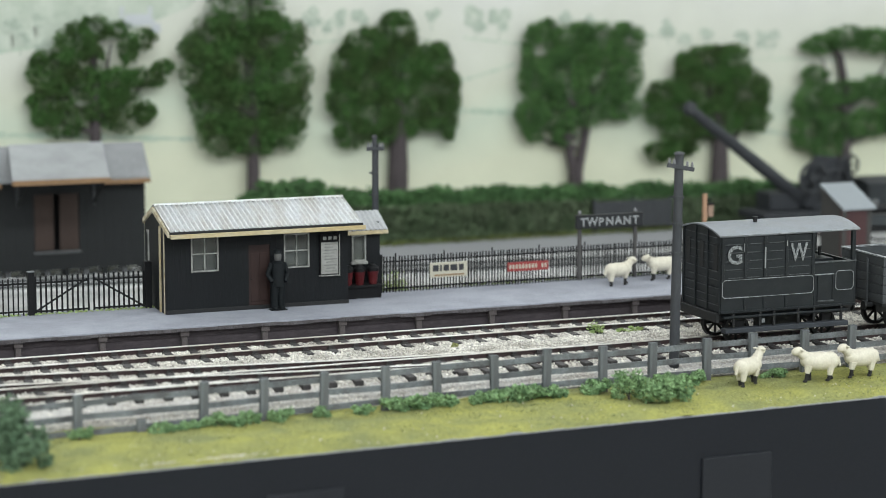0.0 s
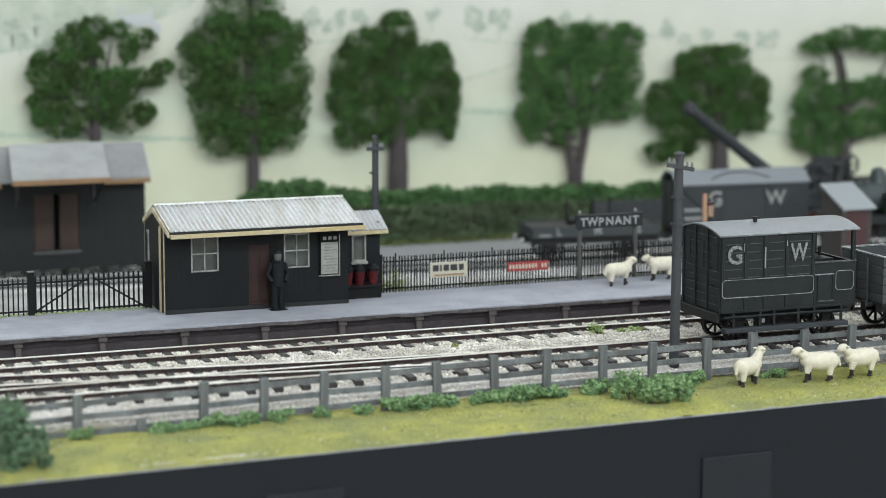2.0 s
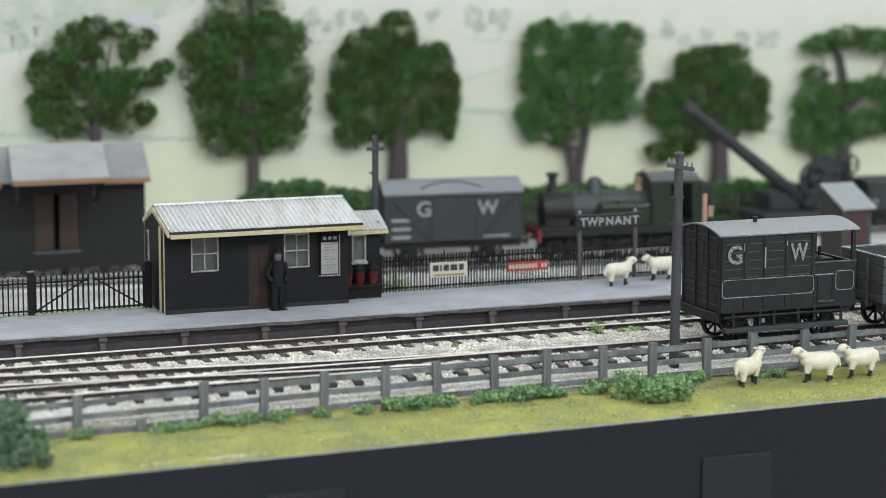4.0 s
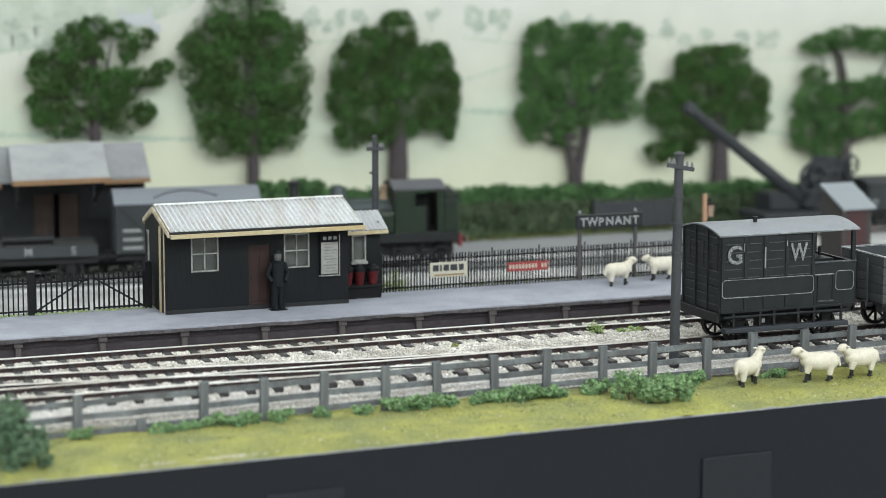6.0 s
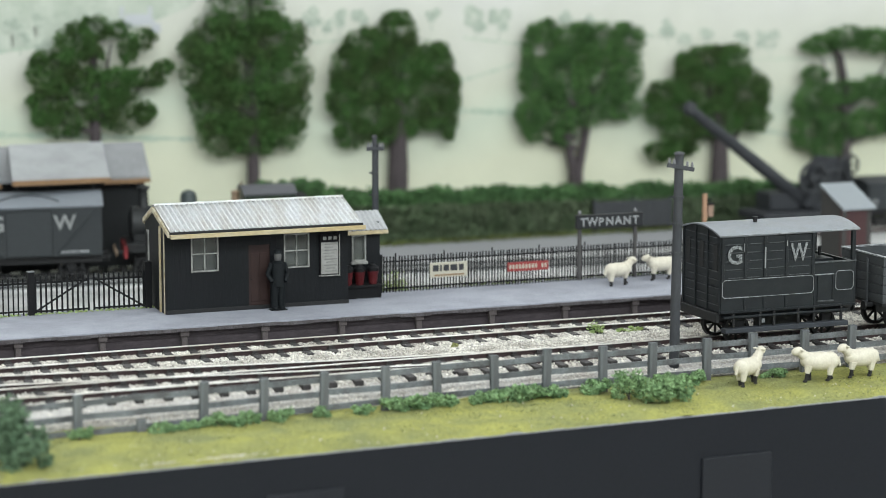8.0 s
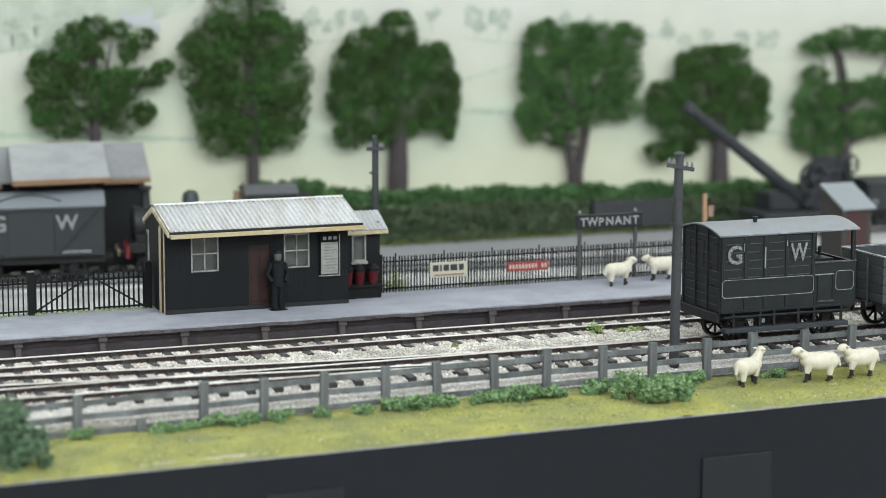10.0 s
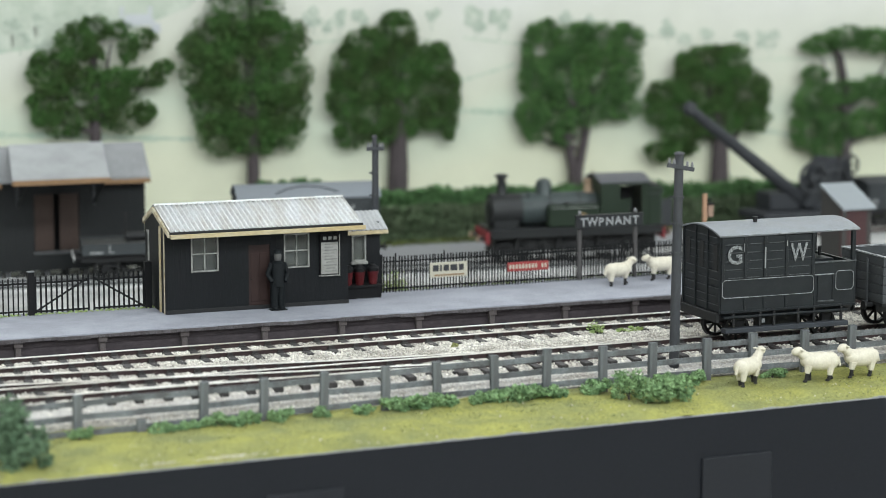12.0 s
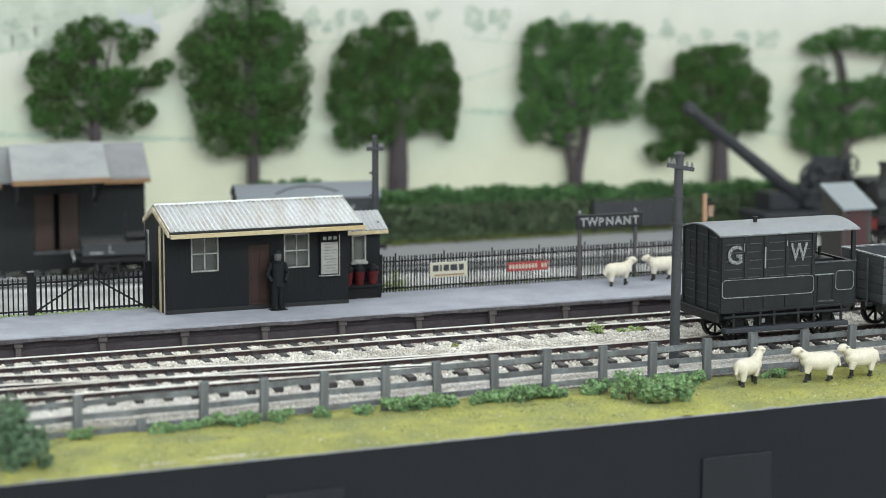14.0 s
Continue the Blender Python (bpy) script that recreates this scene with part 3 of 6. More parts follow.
# ---- station hut ----
def window(parent, x0, x1, z0, z1, y, cols=2, rows=2, bar=0.52):
    w = part("window_frame", boxb(x0, x0 + bar, y - 0.5, y + 0.5, z0, z1), WHITE_PAINT, parent, "flaking white window frame")
    for b in ((x1 - bar, x1, z0, z1), (x0 + bar, x1 - bar, z0, z0 + bar), (x0 + bar, x1 - bar, z1 - bar, z1)):
        part("frame_bar", boxb(b[0], b[1], y - 0.5, y + 0.5, b[2], b[3]), WHITE_PAINT, w)
    for i in range(1, cols):
        x = x0 + (x1 - x0) * i / cols
        part("glazing_bar", boxb(x - 0.22, x + 0.22, y - 0.35, y + 0.3, z0 + bar, z1 - bar), WHITE_PAINT, w)
    for i in range(1, rows):
        z = z0 + (z1 - z0) * i / rows
        part("glazing_bar", boxb(x0 + bar, x1 - bar, y - 0.33, y + 0.3, z - 0.22, z + 0.22), WHITE_PAINT, w)
    g = part("pane", boxb(x0 + bar, x1 - bar, y + 0.31, y + 0.5, z0 + bar, z1 - bar), GLASS, w)
    g.visible_shadow = False
    return w


def corrugated(bm, x0, x1, a, b, pitch=2.0, amp=0.5, thick=0.3):
    """A corrugated sheet from the line (y, z) = a to b, ribs running down the slope."""
    n = int((x1 - x0) / pitch * 8)
    nrm = Vector((0, -(b[1] - a[1]), b[0] - a[0])).normalized()
    if nrm.z < 0:
        nrm = -nrm
    top, low = [], []
    for i in range(n + 1):
        x = x0 + (x1 - x0) * i / n
        h = amp * math.sin(2 * math.pi * x / pitch)
        for lst, dz in ((top, 0), (low, -thick)):
            lst.append([bm.verts.new((x, p[0] + nrm.y * (h + dz), p[1] + nrm.z * (h + dz))) for p in (a, b)])
    fs = []
    for i in range(n):
        fs.append(bm.faces.new((top[i][0], top[i + 1][0], top[i + 1][1], top[i][1])))
        fs.append(bm.faces.new((low[i][0], low[i][1], low[i + 1][1], low[i + 1][0])))
        for k in (0, 1):
            fs.append(bm.faces.new((top[i][k], low[i][k], low[i + 1][k], top[i + 1][k])))
    for e in (0, n):
        fs.append(bm.faces.new((top[e][0], top[e][1], low[e][1], low[e][0])))
    bmesh.ops.recalc_face_normals(bm, faces=fs)
    return bm


def wall_with_holes(parent, material, x0, x1, y0, y1, z0, z1, holes):
    """A wall in x with rectangular openings (xa, xb, za, zb), none overlapping in x, in butted panels."""
    x, panels = x0, []
    for xa, xb, za, zb in sorted(holes):
        panels.append((x, xa, z0, z1))
        if za > z0:
            panels.append((xa, xb, z0, za))
        panels.append((xa, xb, zb, z1))
        x = xb
    panels.append((x, x1, z0, z1))
    return [part("wall_panel", boxb(a, b, y0, y1, c, d), material, parent) for a, b, c, d in panels]


def station_hut():
    h = thing("station_hut", 0, 0, 0, "small black-boarded station hut with a corrugated iron roof", "station building")
    X0, X1, Y0, Y1 = 234.6, 310.6, 880.0, 911.0
    wins = [(245.0, 256.2, 21.7, 36.0), (283.4, 294.1, 21.2, 35.1)]
    door = (268.7, 277.6, PZ, 31.3)
    fw = wall_with_holes(h, HUT_WALL, X0, X1, Y0, Y0 + 1.6, PZ, 40.0, wins + [door])[0]
    me = mesh_of("board_strip", boxb(-0.16, 0.16, -0.07, 0, 0, 1), HUT_WALL)
    x = X0 + 1.2
    while x < X1 - 0.5:
        gaps = [w for w in wins + [door] if w[0] - 0.4 < x < w[1] + 0.4]
        zs = [(PZ, 40.0)] if not gaps else [(a, b) for a, b in ((PZ, gaps[0][2]), (gaps[0][3], 40.0)) if b - a > 1]
        for a, b in zs:
            o = share("board_strip", me, fw, at(x, Y0, a))
            o.scale = (1, 1, (b - a))
        x += 2.35
    for sx, name in ((X0, "end_wall"), (X1 - 1.6, "end_wall")):
        bm = bmesh.new()
        prism(bm, [(Y0 + 1.6, PZ), (Y1, PZ), (Y1, 39.2), (896.6, 45.4), (Y0 + 1.6, 40.4)], sx, sx + 1.6, axis="x")
        part(name, bm, HUT_WALL, h)
    part("back_wall", boxb(X0 + 1.6, X1 - 1.6, Y1 - 1.6, Y1, PZ, 39.2), HUT_WALL, h)
    part("interior_floor", boxb(X0 + 1.6, X1 - 1.6, Y0 + 1.6, Y1 - 1.6, PZ, PZ + 0.6), INSIDE, h)
    part("inner_partition", boxb(X0 + 1.6, X1 - 1.6, Y0 + 9, Y0 + 10, PZ + 0.6, 39), COAL_HUT, h)
    for w in wins:
        window(h, *w, Y0 + 0.1)
    part("blind", boxb(283.6, 293.9, Y0 + 2.0, Y0 + 2.3, 22, 35), PRINT, h, "dusty grey blind")
    d = part("door", boxb(door[0], door[1], Y0 + 0.5, Y0 + 1.3, PZ, 31.3), DOOR_BROWN, h, "plain red-brown door")
    for k in (0, 1):
        part("door_panel", boxb(door[0] + 1.0 + k * 3.7, door[0] + 4.2 + k * 3.7, Y0 + 0.3, Y0 + 0.5, PZ + 3, 28, bevel=0.1), DOOR_BROWN, d)
    part("door_handle", ball(bmesh.new(), (door[0] + 1.0, Y0 + 0.1, 17.5), 0.35), BLACK_IRON, d)
    ridge, fe, be = (896.6, 46.9), (872.6, 39.2), (911.5, 40.4)
    part("roof_front", corrugated(bmesh.new(), 234.4, 314.2, fe, ridge), CORRUGATED, h, "pale weathered corrugated iron", smooth=True)
    part("roof_back", corrugated(bmesh.new(), 234.4, 314.2, be, ridge), CORRUGATED, h, smooth=True)
    part("ridge_cap", rodb((234.4, 896.6, 46.9), (314.2, 896.6, 46.9), 0.7, n=8), CORRUGATED, h)
    part("front_fascia", boxb(234.6, 315.3, 871.2, 872.4, 36.5, 38.2, bevel=0.15), CREAM_WOOD, h, "bare cream timber eaves board")
    # black strip paints the shade line under the roof overhang
    part("eaves_shade_strip", boxb(234.4, 314.4, 872.0, 873.0, 38.25, 39.15), FRAME_BLACK, h, "black strip standing for the shade under the roof edge")
    part("back_fascia", boxb(234.6, 314.4, 911.6, 912.4, 37.6, 39.6), CREAM_WOOD, h)
    for sx in (233.7, 313.7):
        for e in ((fe, 1), (be, -1)):
            (ey, ez), s = e
            bm = bmesh.new()
            prism(bm, [(ey, ez - 2.1), (ey, ez - 0.4), (896.6, 46.4), (896.6, 44.5)], sx, sx + 0.9, axis="x")
            part("bargeboard", bm, BARGE_PAINT, h, "flaking cream bargeboard")
    part("corner_post", boxb(X0 - 0.7, X0, Y0 + 6.5, Y0 + 7.4, PZ, 40), CREAM_WOOD, h, "cream corner batten")
    part("end_window", boxb(X0 - 0.5, X0, 904.4, 905.3, 20, 36), WHITE_PAINT, h)
    part("skirting", boxb(X0 - 0.3, X1 + 0.3, Y0 - 0.45, Y0 - 0.08, PZ, PZ + 1.6, bevel=0.15), FRAME_BLACK, h, "black tarred skirting board")
    part("corner_strip", boxb(X0 - 0.35, X0, Y0 + 1.2, Y0 + 1.9, PZ, 39.5), BARGE_PAINT, h, "flaking cream corner strip")
    for z in (21.0, 35.6):
        part("window_lug", boxb(X0 - 0.9, X0 - 0.5, 904.2, 905.5, z - 0.6, z + 0.6, bevel=0.1), WHITE_PAINT, h)
    # notice board
    nb = part("notice_board", boxb(298.2, 306.5, 878.9, 880, 17.6, 34.4, bevel=0.15), BLACK_IRON, h, "black framed notice board")
    part("poster", boxb(298.8, 305.9, 878.6, 878.9, 18.1, 31.0), PAPER, nb, "faded paper poster")
    me = mesh_of("print_line", boxb(-0.5, 0.5, -0.06, 0, -0.16, 0.16), PRINT)
    g = random.Random(4)
    for r in range(10):
        z = 30.2 - r * 1.22
        o = share("print_line", me, nb, at(302.35 + g.uniform(-0.6, 0.6), 878.6, z))
        o.scale = (g.uniform(3.4, 6.0), 1, g.uniform(0.6, 1.5))
    for k in range(3):
        part("heading_mark", boxb(299.7 + k * 2.2, 301.0 + k * 2.2, 878.7, 878.9, 32.0, 33.3), PAPER, nb)
    part("sill_strip", boxb(298.0, 306.7, 878.6, 880, 17.2, 17.6), WHITE_PAINT, nb)
    part("side_strip", boxb(306.5, 306.8, 878.7, 880, 17.6, 34.0), WHITE_PAINT, nb)


station_hut()


def annex():
    h = thing("station_annex", 0, 0, 0, "small black lean-to beside the station hut", "annex")
    win = (317.2, 323.4, 20.0, 31.0)
    wall_with_holes(h, HUT_WALL, 310.7, 329.6, 894, 895.2, PZ, 33.6, [win])
    for x in (310.7, 328.4):
        part("end_wall", boxb(x, x + 1.2, 895.2, 912, PZ, 36), HUT_WALL, h)
    part("back_wall", boxb(311.9, 328.4, 910.8, 912, PZ, 36), HUT_WALL, h)
    part("curtain", boxb(317.2, 323.4, 895.3, 895.6, 20.1, 31), PAPER, h, "pale blind behind the window")
    window(h, *win, 894.1, cols=1, rows=1, bar=0.6)
    part("window_sill", boxb(316.6, 324.0, 892.8, 894, 18.8, 20.0, bevel=0.2), WHITE_PAINT, h)
    part("roof", corrugated(bmesh.new(), 310.9, 332.0, (890.8, 33.4), (903, 39.8), amp=0.2), SHED_ROOF_LIGHT, h, smooth=True)
    part("roof_back", corrugated(bmesh.new(), 310.9, 332.0, (914, 34.4), (903, 39.8), amp=0.2), SHED_ROOF_LIGHT, h, smooth=True)
    part("fascia", boxb(311.2, 332.2, 890.9, 891.8, 31.4, 33.0, bevel=0.15), CREAM_WOOD, h, "cream eaves board")


annex()


def fire_bucket():
    b = thing("fire_bucket", 0, 0, 0, "red fire bucket hanging on the black annex wall", "bucket", "fire buckets")
    part("pail", lathe(bmesh.new(), [(1.6, 0), (2.3, 5.2), (2.45, 5.4)]), BUCKET_RED, b, smooth=True)
    part("rim", lathe(bmesh.new(), [(2.45, 5.4), (2.5, 6.8), (1.8, 7.4), (1.0, 8.2)]), BLACK_IRON, b, "black bucket lid", smooth=True)
    rack = part("hook", boxb(-0.3, 0.3, 0, 3.4, 7.4, 8.0), BLACK_IRON, b)
    return b


def buckets():
    shelf = thing("bucket_shelf", 0, 0, 0, "black shelf box for fire buckets against the annex", "shelf")
    part("shelf_board", boxb(311.4, 328.4, 887.2, 894, 9.9, 10.9, bevel=0.15), BLACK_IRON, shelf)
    part("shelf_front", boxb(312, 328, 888, 893.8, PZ, 9.9), BLACK_IRON, shelf)
    b = fire_bucket()
    b.matrix_basis = at(314.2, 890.6, 10.9)
    copy_thing(b, at(319.4, 890.6, 10.9))
    copy_thing(b, at(325.2, 890.6, 10.9))


buckets()


def figurine():
    bm = bmesh.new()
    for s in (-1, 1):
        rod(bm, (s * 1.6, 0, 0.8), (s * 1.3, 0, 10.8), 1.5, 1.9)
        box(bm, s * 1.4 - 1.0, s * 1.4 + 1.0, -2.4, 1.2, 0.3, 1.4, bevel=0.3)
        rod(bm, (s * 2.6, 0.2, 18.8), (s * 4.4, 0.4, 14.4), 1.2, 1.05)
        rod(bm, (s * 4.4, 0.4, 14.4), (s * 2.8, -1.4, 11.6), 1.05, 0.8)
    lathe(bm, [(2.7, 9.6), (2.6, 13), (2.9, 17), (2.7, 19), (1.2, 20)], n=12)
    lathe(bm, [(1.0, 19.6), (1.5, 20.6), (1.65, 22), (1.3, 23.2)], n=12)
    lathe(bm, [(1.9, 22.9), (1.75, 23.4), (1.6, 24.1), (0.6, 24.4)], n=12)
    for v in bm.verts:
        v.co.x *= 0.95
    box(bm, -3.4, 3.4, -2.2, 2.2, 0, 0.35, bevel=0.1)
    ob = single("station_figurine", bm, FIGURE_DARK, "dark painted model figurine standing by the hut door", "figurine", loc=(279.3, 875.2, PZ), smooth=True)
    ob.data.materials.append(FIGURE_PALE)
    for p in ob.data.polygons:
        c = p.center / U
        if (20.0 < c.z < 23.0):
            p.material_index = 1


figurine()


# ---- picket fences behind the platform ----
FY = 898.6


def picket_fence(label, x0, x1, pitch, height, y=FY, rails=(0.1, 0.84)):
    f = thing("picket_fence", 0, 0, 0, label, "fence", "platform fences")
    me = mesh_of("picket", box(bmesh.new(), -0.26, 0.26, -0.22, 0.22, 0, 1), BLACK_IRON)
    g = random.Random(int(x0))
    n = int((x1 - x0) / pitch)
    for i in range(n + 1):
        tall = 1.09 if i % 16 == 4 else 1.0
        o = share("picket", me, f, at(x0 + i * pitch + g.uniform(-0.1, 0.1), y, PZ - 0.1, 0, g.uniform(-0.8, 0.8), 0))
        o.scale = (1, 1, height * tall * g.uniform(0.992, 1.008))
    for r in rails:
        part("rail_bar", boxb(x0, x1, y + 0.26, y + 0.6, PZ + height * r - 0.35, PZ + height * r + 0.35), BLACK_IRON, f)
    return f


long_fence = picket_fence("black picket fence along the back of the platform", 333.0, 500.0, 1.36, 15.2)
part("end_post", boxb(331.0, 332.2, FY - 0.5, FY + 0.6, PZ, 21.4), BLACK_IRON, long_fence)
picket_fence("short black picket fence beside the gates", 130.0, 183.5, 2.0, 15.0)


def gate(x0, x1, label, flip):
    g = thing("picket_gate", 0, 0, 0, label, "gate", "platform gates")
    me = mesh_of("picket", boxb(-0.35, 0.35, -0.25, 0.25, 0, 14.8), BLACK_IRON)
    n = 10
    for i in range(n + 1):
        share("picket", me, g, at(x0 + (x1 - x0) * i / n, FY, PZ + 0.5))
    for z in (PZ + 1.2, PZ + 12.6):
        part("gate_bar", boxb(x0, x1, FY + 0.26, FY + 0.7, z - 0.35, z + 0.35), BLACK_IRON, g)
    a, b = (x0, x1) if flip else (x1, x0)
    part("diagonal_brace", rodb((a, FY + 0.9, PZ + 1), (b, FY + 0.9, PZ + 13.4), 0.38, n=6), BLACK_IRON, g)
    return g


gate(186.8, 208.0, "black picket gate leaf with a diagonal brace", True)
gate(210.2, 230.4, "second black picket gate leaf with a diagonal brace", False)
for gx, gh, gw in ((185.0, 17.0, 1.3), (232.2, 18.4, 1.4)):
    gp = thing("gate_post", gx, FY, PZ, "stout black gate post beside the picket gates", "gate post", "gate posts")
    part("post", boxb(-gw, gw, -gw, gw, 0, gh, bevel=0.2), BLACK_IRON, gp)
    part("cap", boxb(-gw - 0.2, gw + 0.2, -gw - 0.2, gw + 0.2, gh, gh + 0.5, bevel=0.2), FENCE_WOOD if gw < 1.35 else BLACK_IRON, gp)


# ---- enamel signs and name board ----
def signs():
    s = thing("enamel_sign", 0, 0, 0, "cream enamel advertising sign with dark lettering on the fence", "sign", "fence signs")
    part("plate", boxb(353.2, 370.1, 897.1, 897.7, 10.6, 16.9, bevel=0.12), ENAMEL, s)
    for x0, x1 in ((354.4, 357.0), (357.6, 358.5), (359.2, 361.7), (362.3, 365.4), (366.2, 368.4)):
        part("letter_bar", boxb(x0, x1, 896.95, 897.1, 13.3, 15.9, bevel=0.05), INK, s)
    part("small_print", boxb(355, 368.5, 896.95, 897.1, 11.3, 11.9), EAVES_WOOD, s)
    r = thing("red_enamel_sign", 0, 0, 0, "red enamel advertising sign with pale lettering on the fence", "sign", "fence signs")
    part("plate", boxb(388.6, 407.6, 897.1, 897.7, 11.2, 15.1, bevel=0.12), RED_INK, r)
    for i in range(12):
        if i != 9:
            part("letter_bar", boxb(389.3 + i * 1.5, 390.2 + i * 1.5, 896.95, 897.1, 12.3, 14.1), ENAMEL, r)


signs()


def name_board():
    n = thing("station_nameboard", 0, 0, 0, "black station name board with worn white letters on two posts", "sign")
    b = part("board", boxb(420.2, 452.2, 896.4, 897.8, 27.9, 33.5, bevel=0.25), NAME_BLACK, n)
    part("board_trim", boxb(420.0, 452.4, 896.2, 898.0, 33.3, 33.8, bevel=0.1), FRAME_BLACK, b)
    for x in (422.8, 449.4):
        part("post", boxb(x - 0.75, x + 0.75, 897.82, 899.3, PZ, 34.2, bevel=0.15), POST_GREY, n, "grey timber post")
        part("finial", ball(bmesh.new(), (x, 898.7, 34.7), 0.8, seg=8), PORCELAIN, n)
    word = "TWPNANT"
    for i, ch in enumerate(word):
        letters("letter", ch, 5.0, NAME_WHITE, n, at(423.6 + i * 4.15, 896.35, 30.6 + 0.12 * math.sin(i * 2.0)) @ UPRIGHT, 0.12)


name_board()


# ---- sheep ----
def sheep(x, y, z, rz, label, head_up=0.0, size=1.0):
    s = thing("sheep", x, y, z, label, "sheep", "sheep", rz)
    k = size
    bm = bmesh.new()
    ball(bm, (0, 0, 5.9 * k), 5.4 * k, 2.5 * k, 2.75 * k, seg=14)
    ball(bm, (-3.0 * k, 0, 6.0 * k), 2.5 * k, 2.4 * k, 2.6 * k, seg=12)
    ball(bm, (3.0 * k, 0, 6.3 * k), 2.5 * k, 2.2 * k, 2.4 * k, seg=12)
    rod(bm, (3.6 * k, 0, 7.0 * k), (5.8 * k, 0, (8.6 + head_up) * k), 1.7 * k, 1.2 * k, n=10)
    for v in bm.verts:
        v.co += v.normal * 0.0 + Vector((0, 0, 0.25 * noise.noise(v.co * 0.7)))
    part("fleece", bm, WOOL, s, "cream woolly fleece", smooth=True)
    hd = ball(bmesh.new(), (6.4 * k, 0, (8.9 + head_up) * k), 1.75 * k, 1.15 * k, 1.25 * k, seg=10, turn=pose(0, 0, 0, 0, 20, 0))
    h = part("head", hd, WOOL, s, smooth=True)
    for e in (-1, 1):
        part("ear", ball(bmesh.new(), (5.6 * k, e * 1.4 * k, (9.4 + head_up) * k), 0.45 * k, 0.8 * k, 0.35 * k, seg=8), WOOL, h, smooth=True)
    for i, (lx, ly, fx) in enumerate(((-3.5, -1.1, -0.5), (-2.9, 1.1, 0.7), (2.5, -1.1, -0.3), (3.5, 1.1, 0.8))):
        up = rodb((lx * k, ly * k, 5.0 * k), ((lx + fx * 0.5) * k, ly * k, (1.9 if i < 2 else 2.7) * k), 1.25 * k, 0.7 * k, n=8)
        part("haunch", up, WOOL, s, smooth=True)
        bm = rodb((lx * k, ly * k, 3.6 * k), ((lx + fx * 0.5) * k, ly * k, 2.4 * k), 0.6 * k, 0.55 * k, n=8)
        rod(bm, ((lx + fx * 0.5) * k, ly * k, 2.5 * k), ((lx + fx) * k, ly * k, 0.3 * k), 0.5 * k, 0.45 * k, n=8)
        ball(bm, ((lx + fx + 0.15) * k, ly * k, 0.4 * k), 0.75 * k, 0.55 * k, 0.42 * k, seg=8)
        part("leg", bm, HOOF, s, "black painted leg", smooth=True)
    s.scale = (1.0, 1.0, 0.92)
    part("tail", rodb((-5.2 * k, 0, 6.8 * k), (-5.9 * k, 0, 4.2 * k), 0.6 * k, 0.4 * k, n=7), WOOL, s)


sheep(432.6, 880.5, PZ, 12, "cream model sheep with black legs on the platform", 0.2, 1.22)
sheep(456.8, 887.5, PZ, 186, "cream model sheep facing along the platform by the name board", -0.3, 1.25)
sheep(413.6, 733.6, -7.9, 26, "cream model sheep with raised head on the front grass", 1.2, 1.28)
sheep(441.8, 730.5, -7.9, 172, "cream model sheep grazing strip in front of the fence", 0.2, 1.38)
sheep(460.8, 732.3, -7.9, 184, "cream model sheep standing by the grey fence", 0.4, 1.34)


# ---- front post-and-rail fence ----
def front_fence():
    f = thing("rail_fence", 0, 0, 0, "weathered grey post-and-rail fence along the front", "fence")
    g = random.Random(8)
    post = mesh_of("post", boxb(-1.45, 1.45, -1.0, 1.0, 0, 1, bevel=0.0), FENCE_WOOD)
    xs = [101.7, 123.4, 145.1, 167.0, 188.6, 210.3, 231.7, 253.3, 276.2, 295.8, 318.0, 338.1, 360.8, 380.8, 403.6, 423.5, 445.5, 465.9, 487.6, 509.3, 531.0, 552.7, 574.4, 596.1]

    def sag(x):
        return min(0.0, -2.2 + (x - 167) * 0.0155)
    for i, (x, x2) in enumerate(zip(xs, xs[1:])):
        o = share("post", post, f, at(x, fence_y(x), -9.0, g.uniform(-1.5, 1.5), g.uniform(-1.5, 1.5), g.uniform(-6, 6)))
        o.scale = (1, 1, 5.0 if i == 4 else 17.2 + sag(x) + g.uniform(-0.8, 0.6))
        for z in (-5.0, 0.0, 4.9):
            a = Vector((x - 0.6, fence_y(x) + 1.45, z + sag(x) + g.uniform(-0.35, 0.35)))
            b = Vector((x2 + 0.6, fence_y(x2) + 1.45, z + sag(x2) + g.uniform(-0.35, 0.35)))
            bm = boxb(-0.5, 0.5, -0.4, 0.4, -1.0, 1.0, bevel=0.0)
            for v in bm.verts:
                e = a if v.co.x < 0 else b
                v.co = Vector((e.x, e.y + v.co.y, e.z + v.co.z))
            part("rail_board", bm, FENCE_WOOD, f)


front_fence()


def bush(name, x, y, z, r, h, n, leaf, label, seed, group="bushes", leaf_size=(0.3, 0.75)):
    g = np.random.default_rng(seed)
    lobes = [(g.uniform(-r, r) * 0.72, g.uniform(-r, r) * 0.36, h * g.uniform(0.12, 0.72), r * g.uniform(0.2, 0.36), r * 0.26, h * g.uniform(0.18, 0.32)) for _ in range(15)]
    p = lobes_points(g, lobes, n, 0.35) + g.normal(size=(n, 3)) * 0.035 * h
    b = thing(name, x, y, z, label, "bush", group)
    p += 0.09 * h * np.array([(noise.noise(q * 0.35), noise.noise(q * 0.35 + Vector((9, 0, 0))), noise.noise(q * 0.35 + Vector((0, 9, 0)))) for q in map(Vector, p)])
    p[:, 2] = np.abs(p[:, 2])
    leaves("foliage", p, g.uniform(*leaf_size, n), leaf, b, seed)
    part("stems", rod(rodb((0, 0, -0.6), (0.4, 0, h * 0.6), 0.4, 0.2, n=6), (0, 0, 0), (-r * 0.4, 0.3, h * 0.5), 0.3, 0.15, n=6), BARK, b)


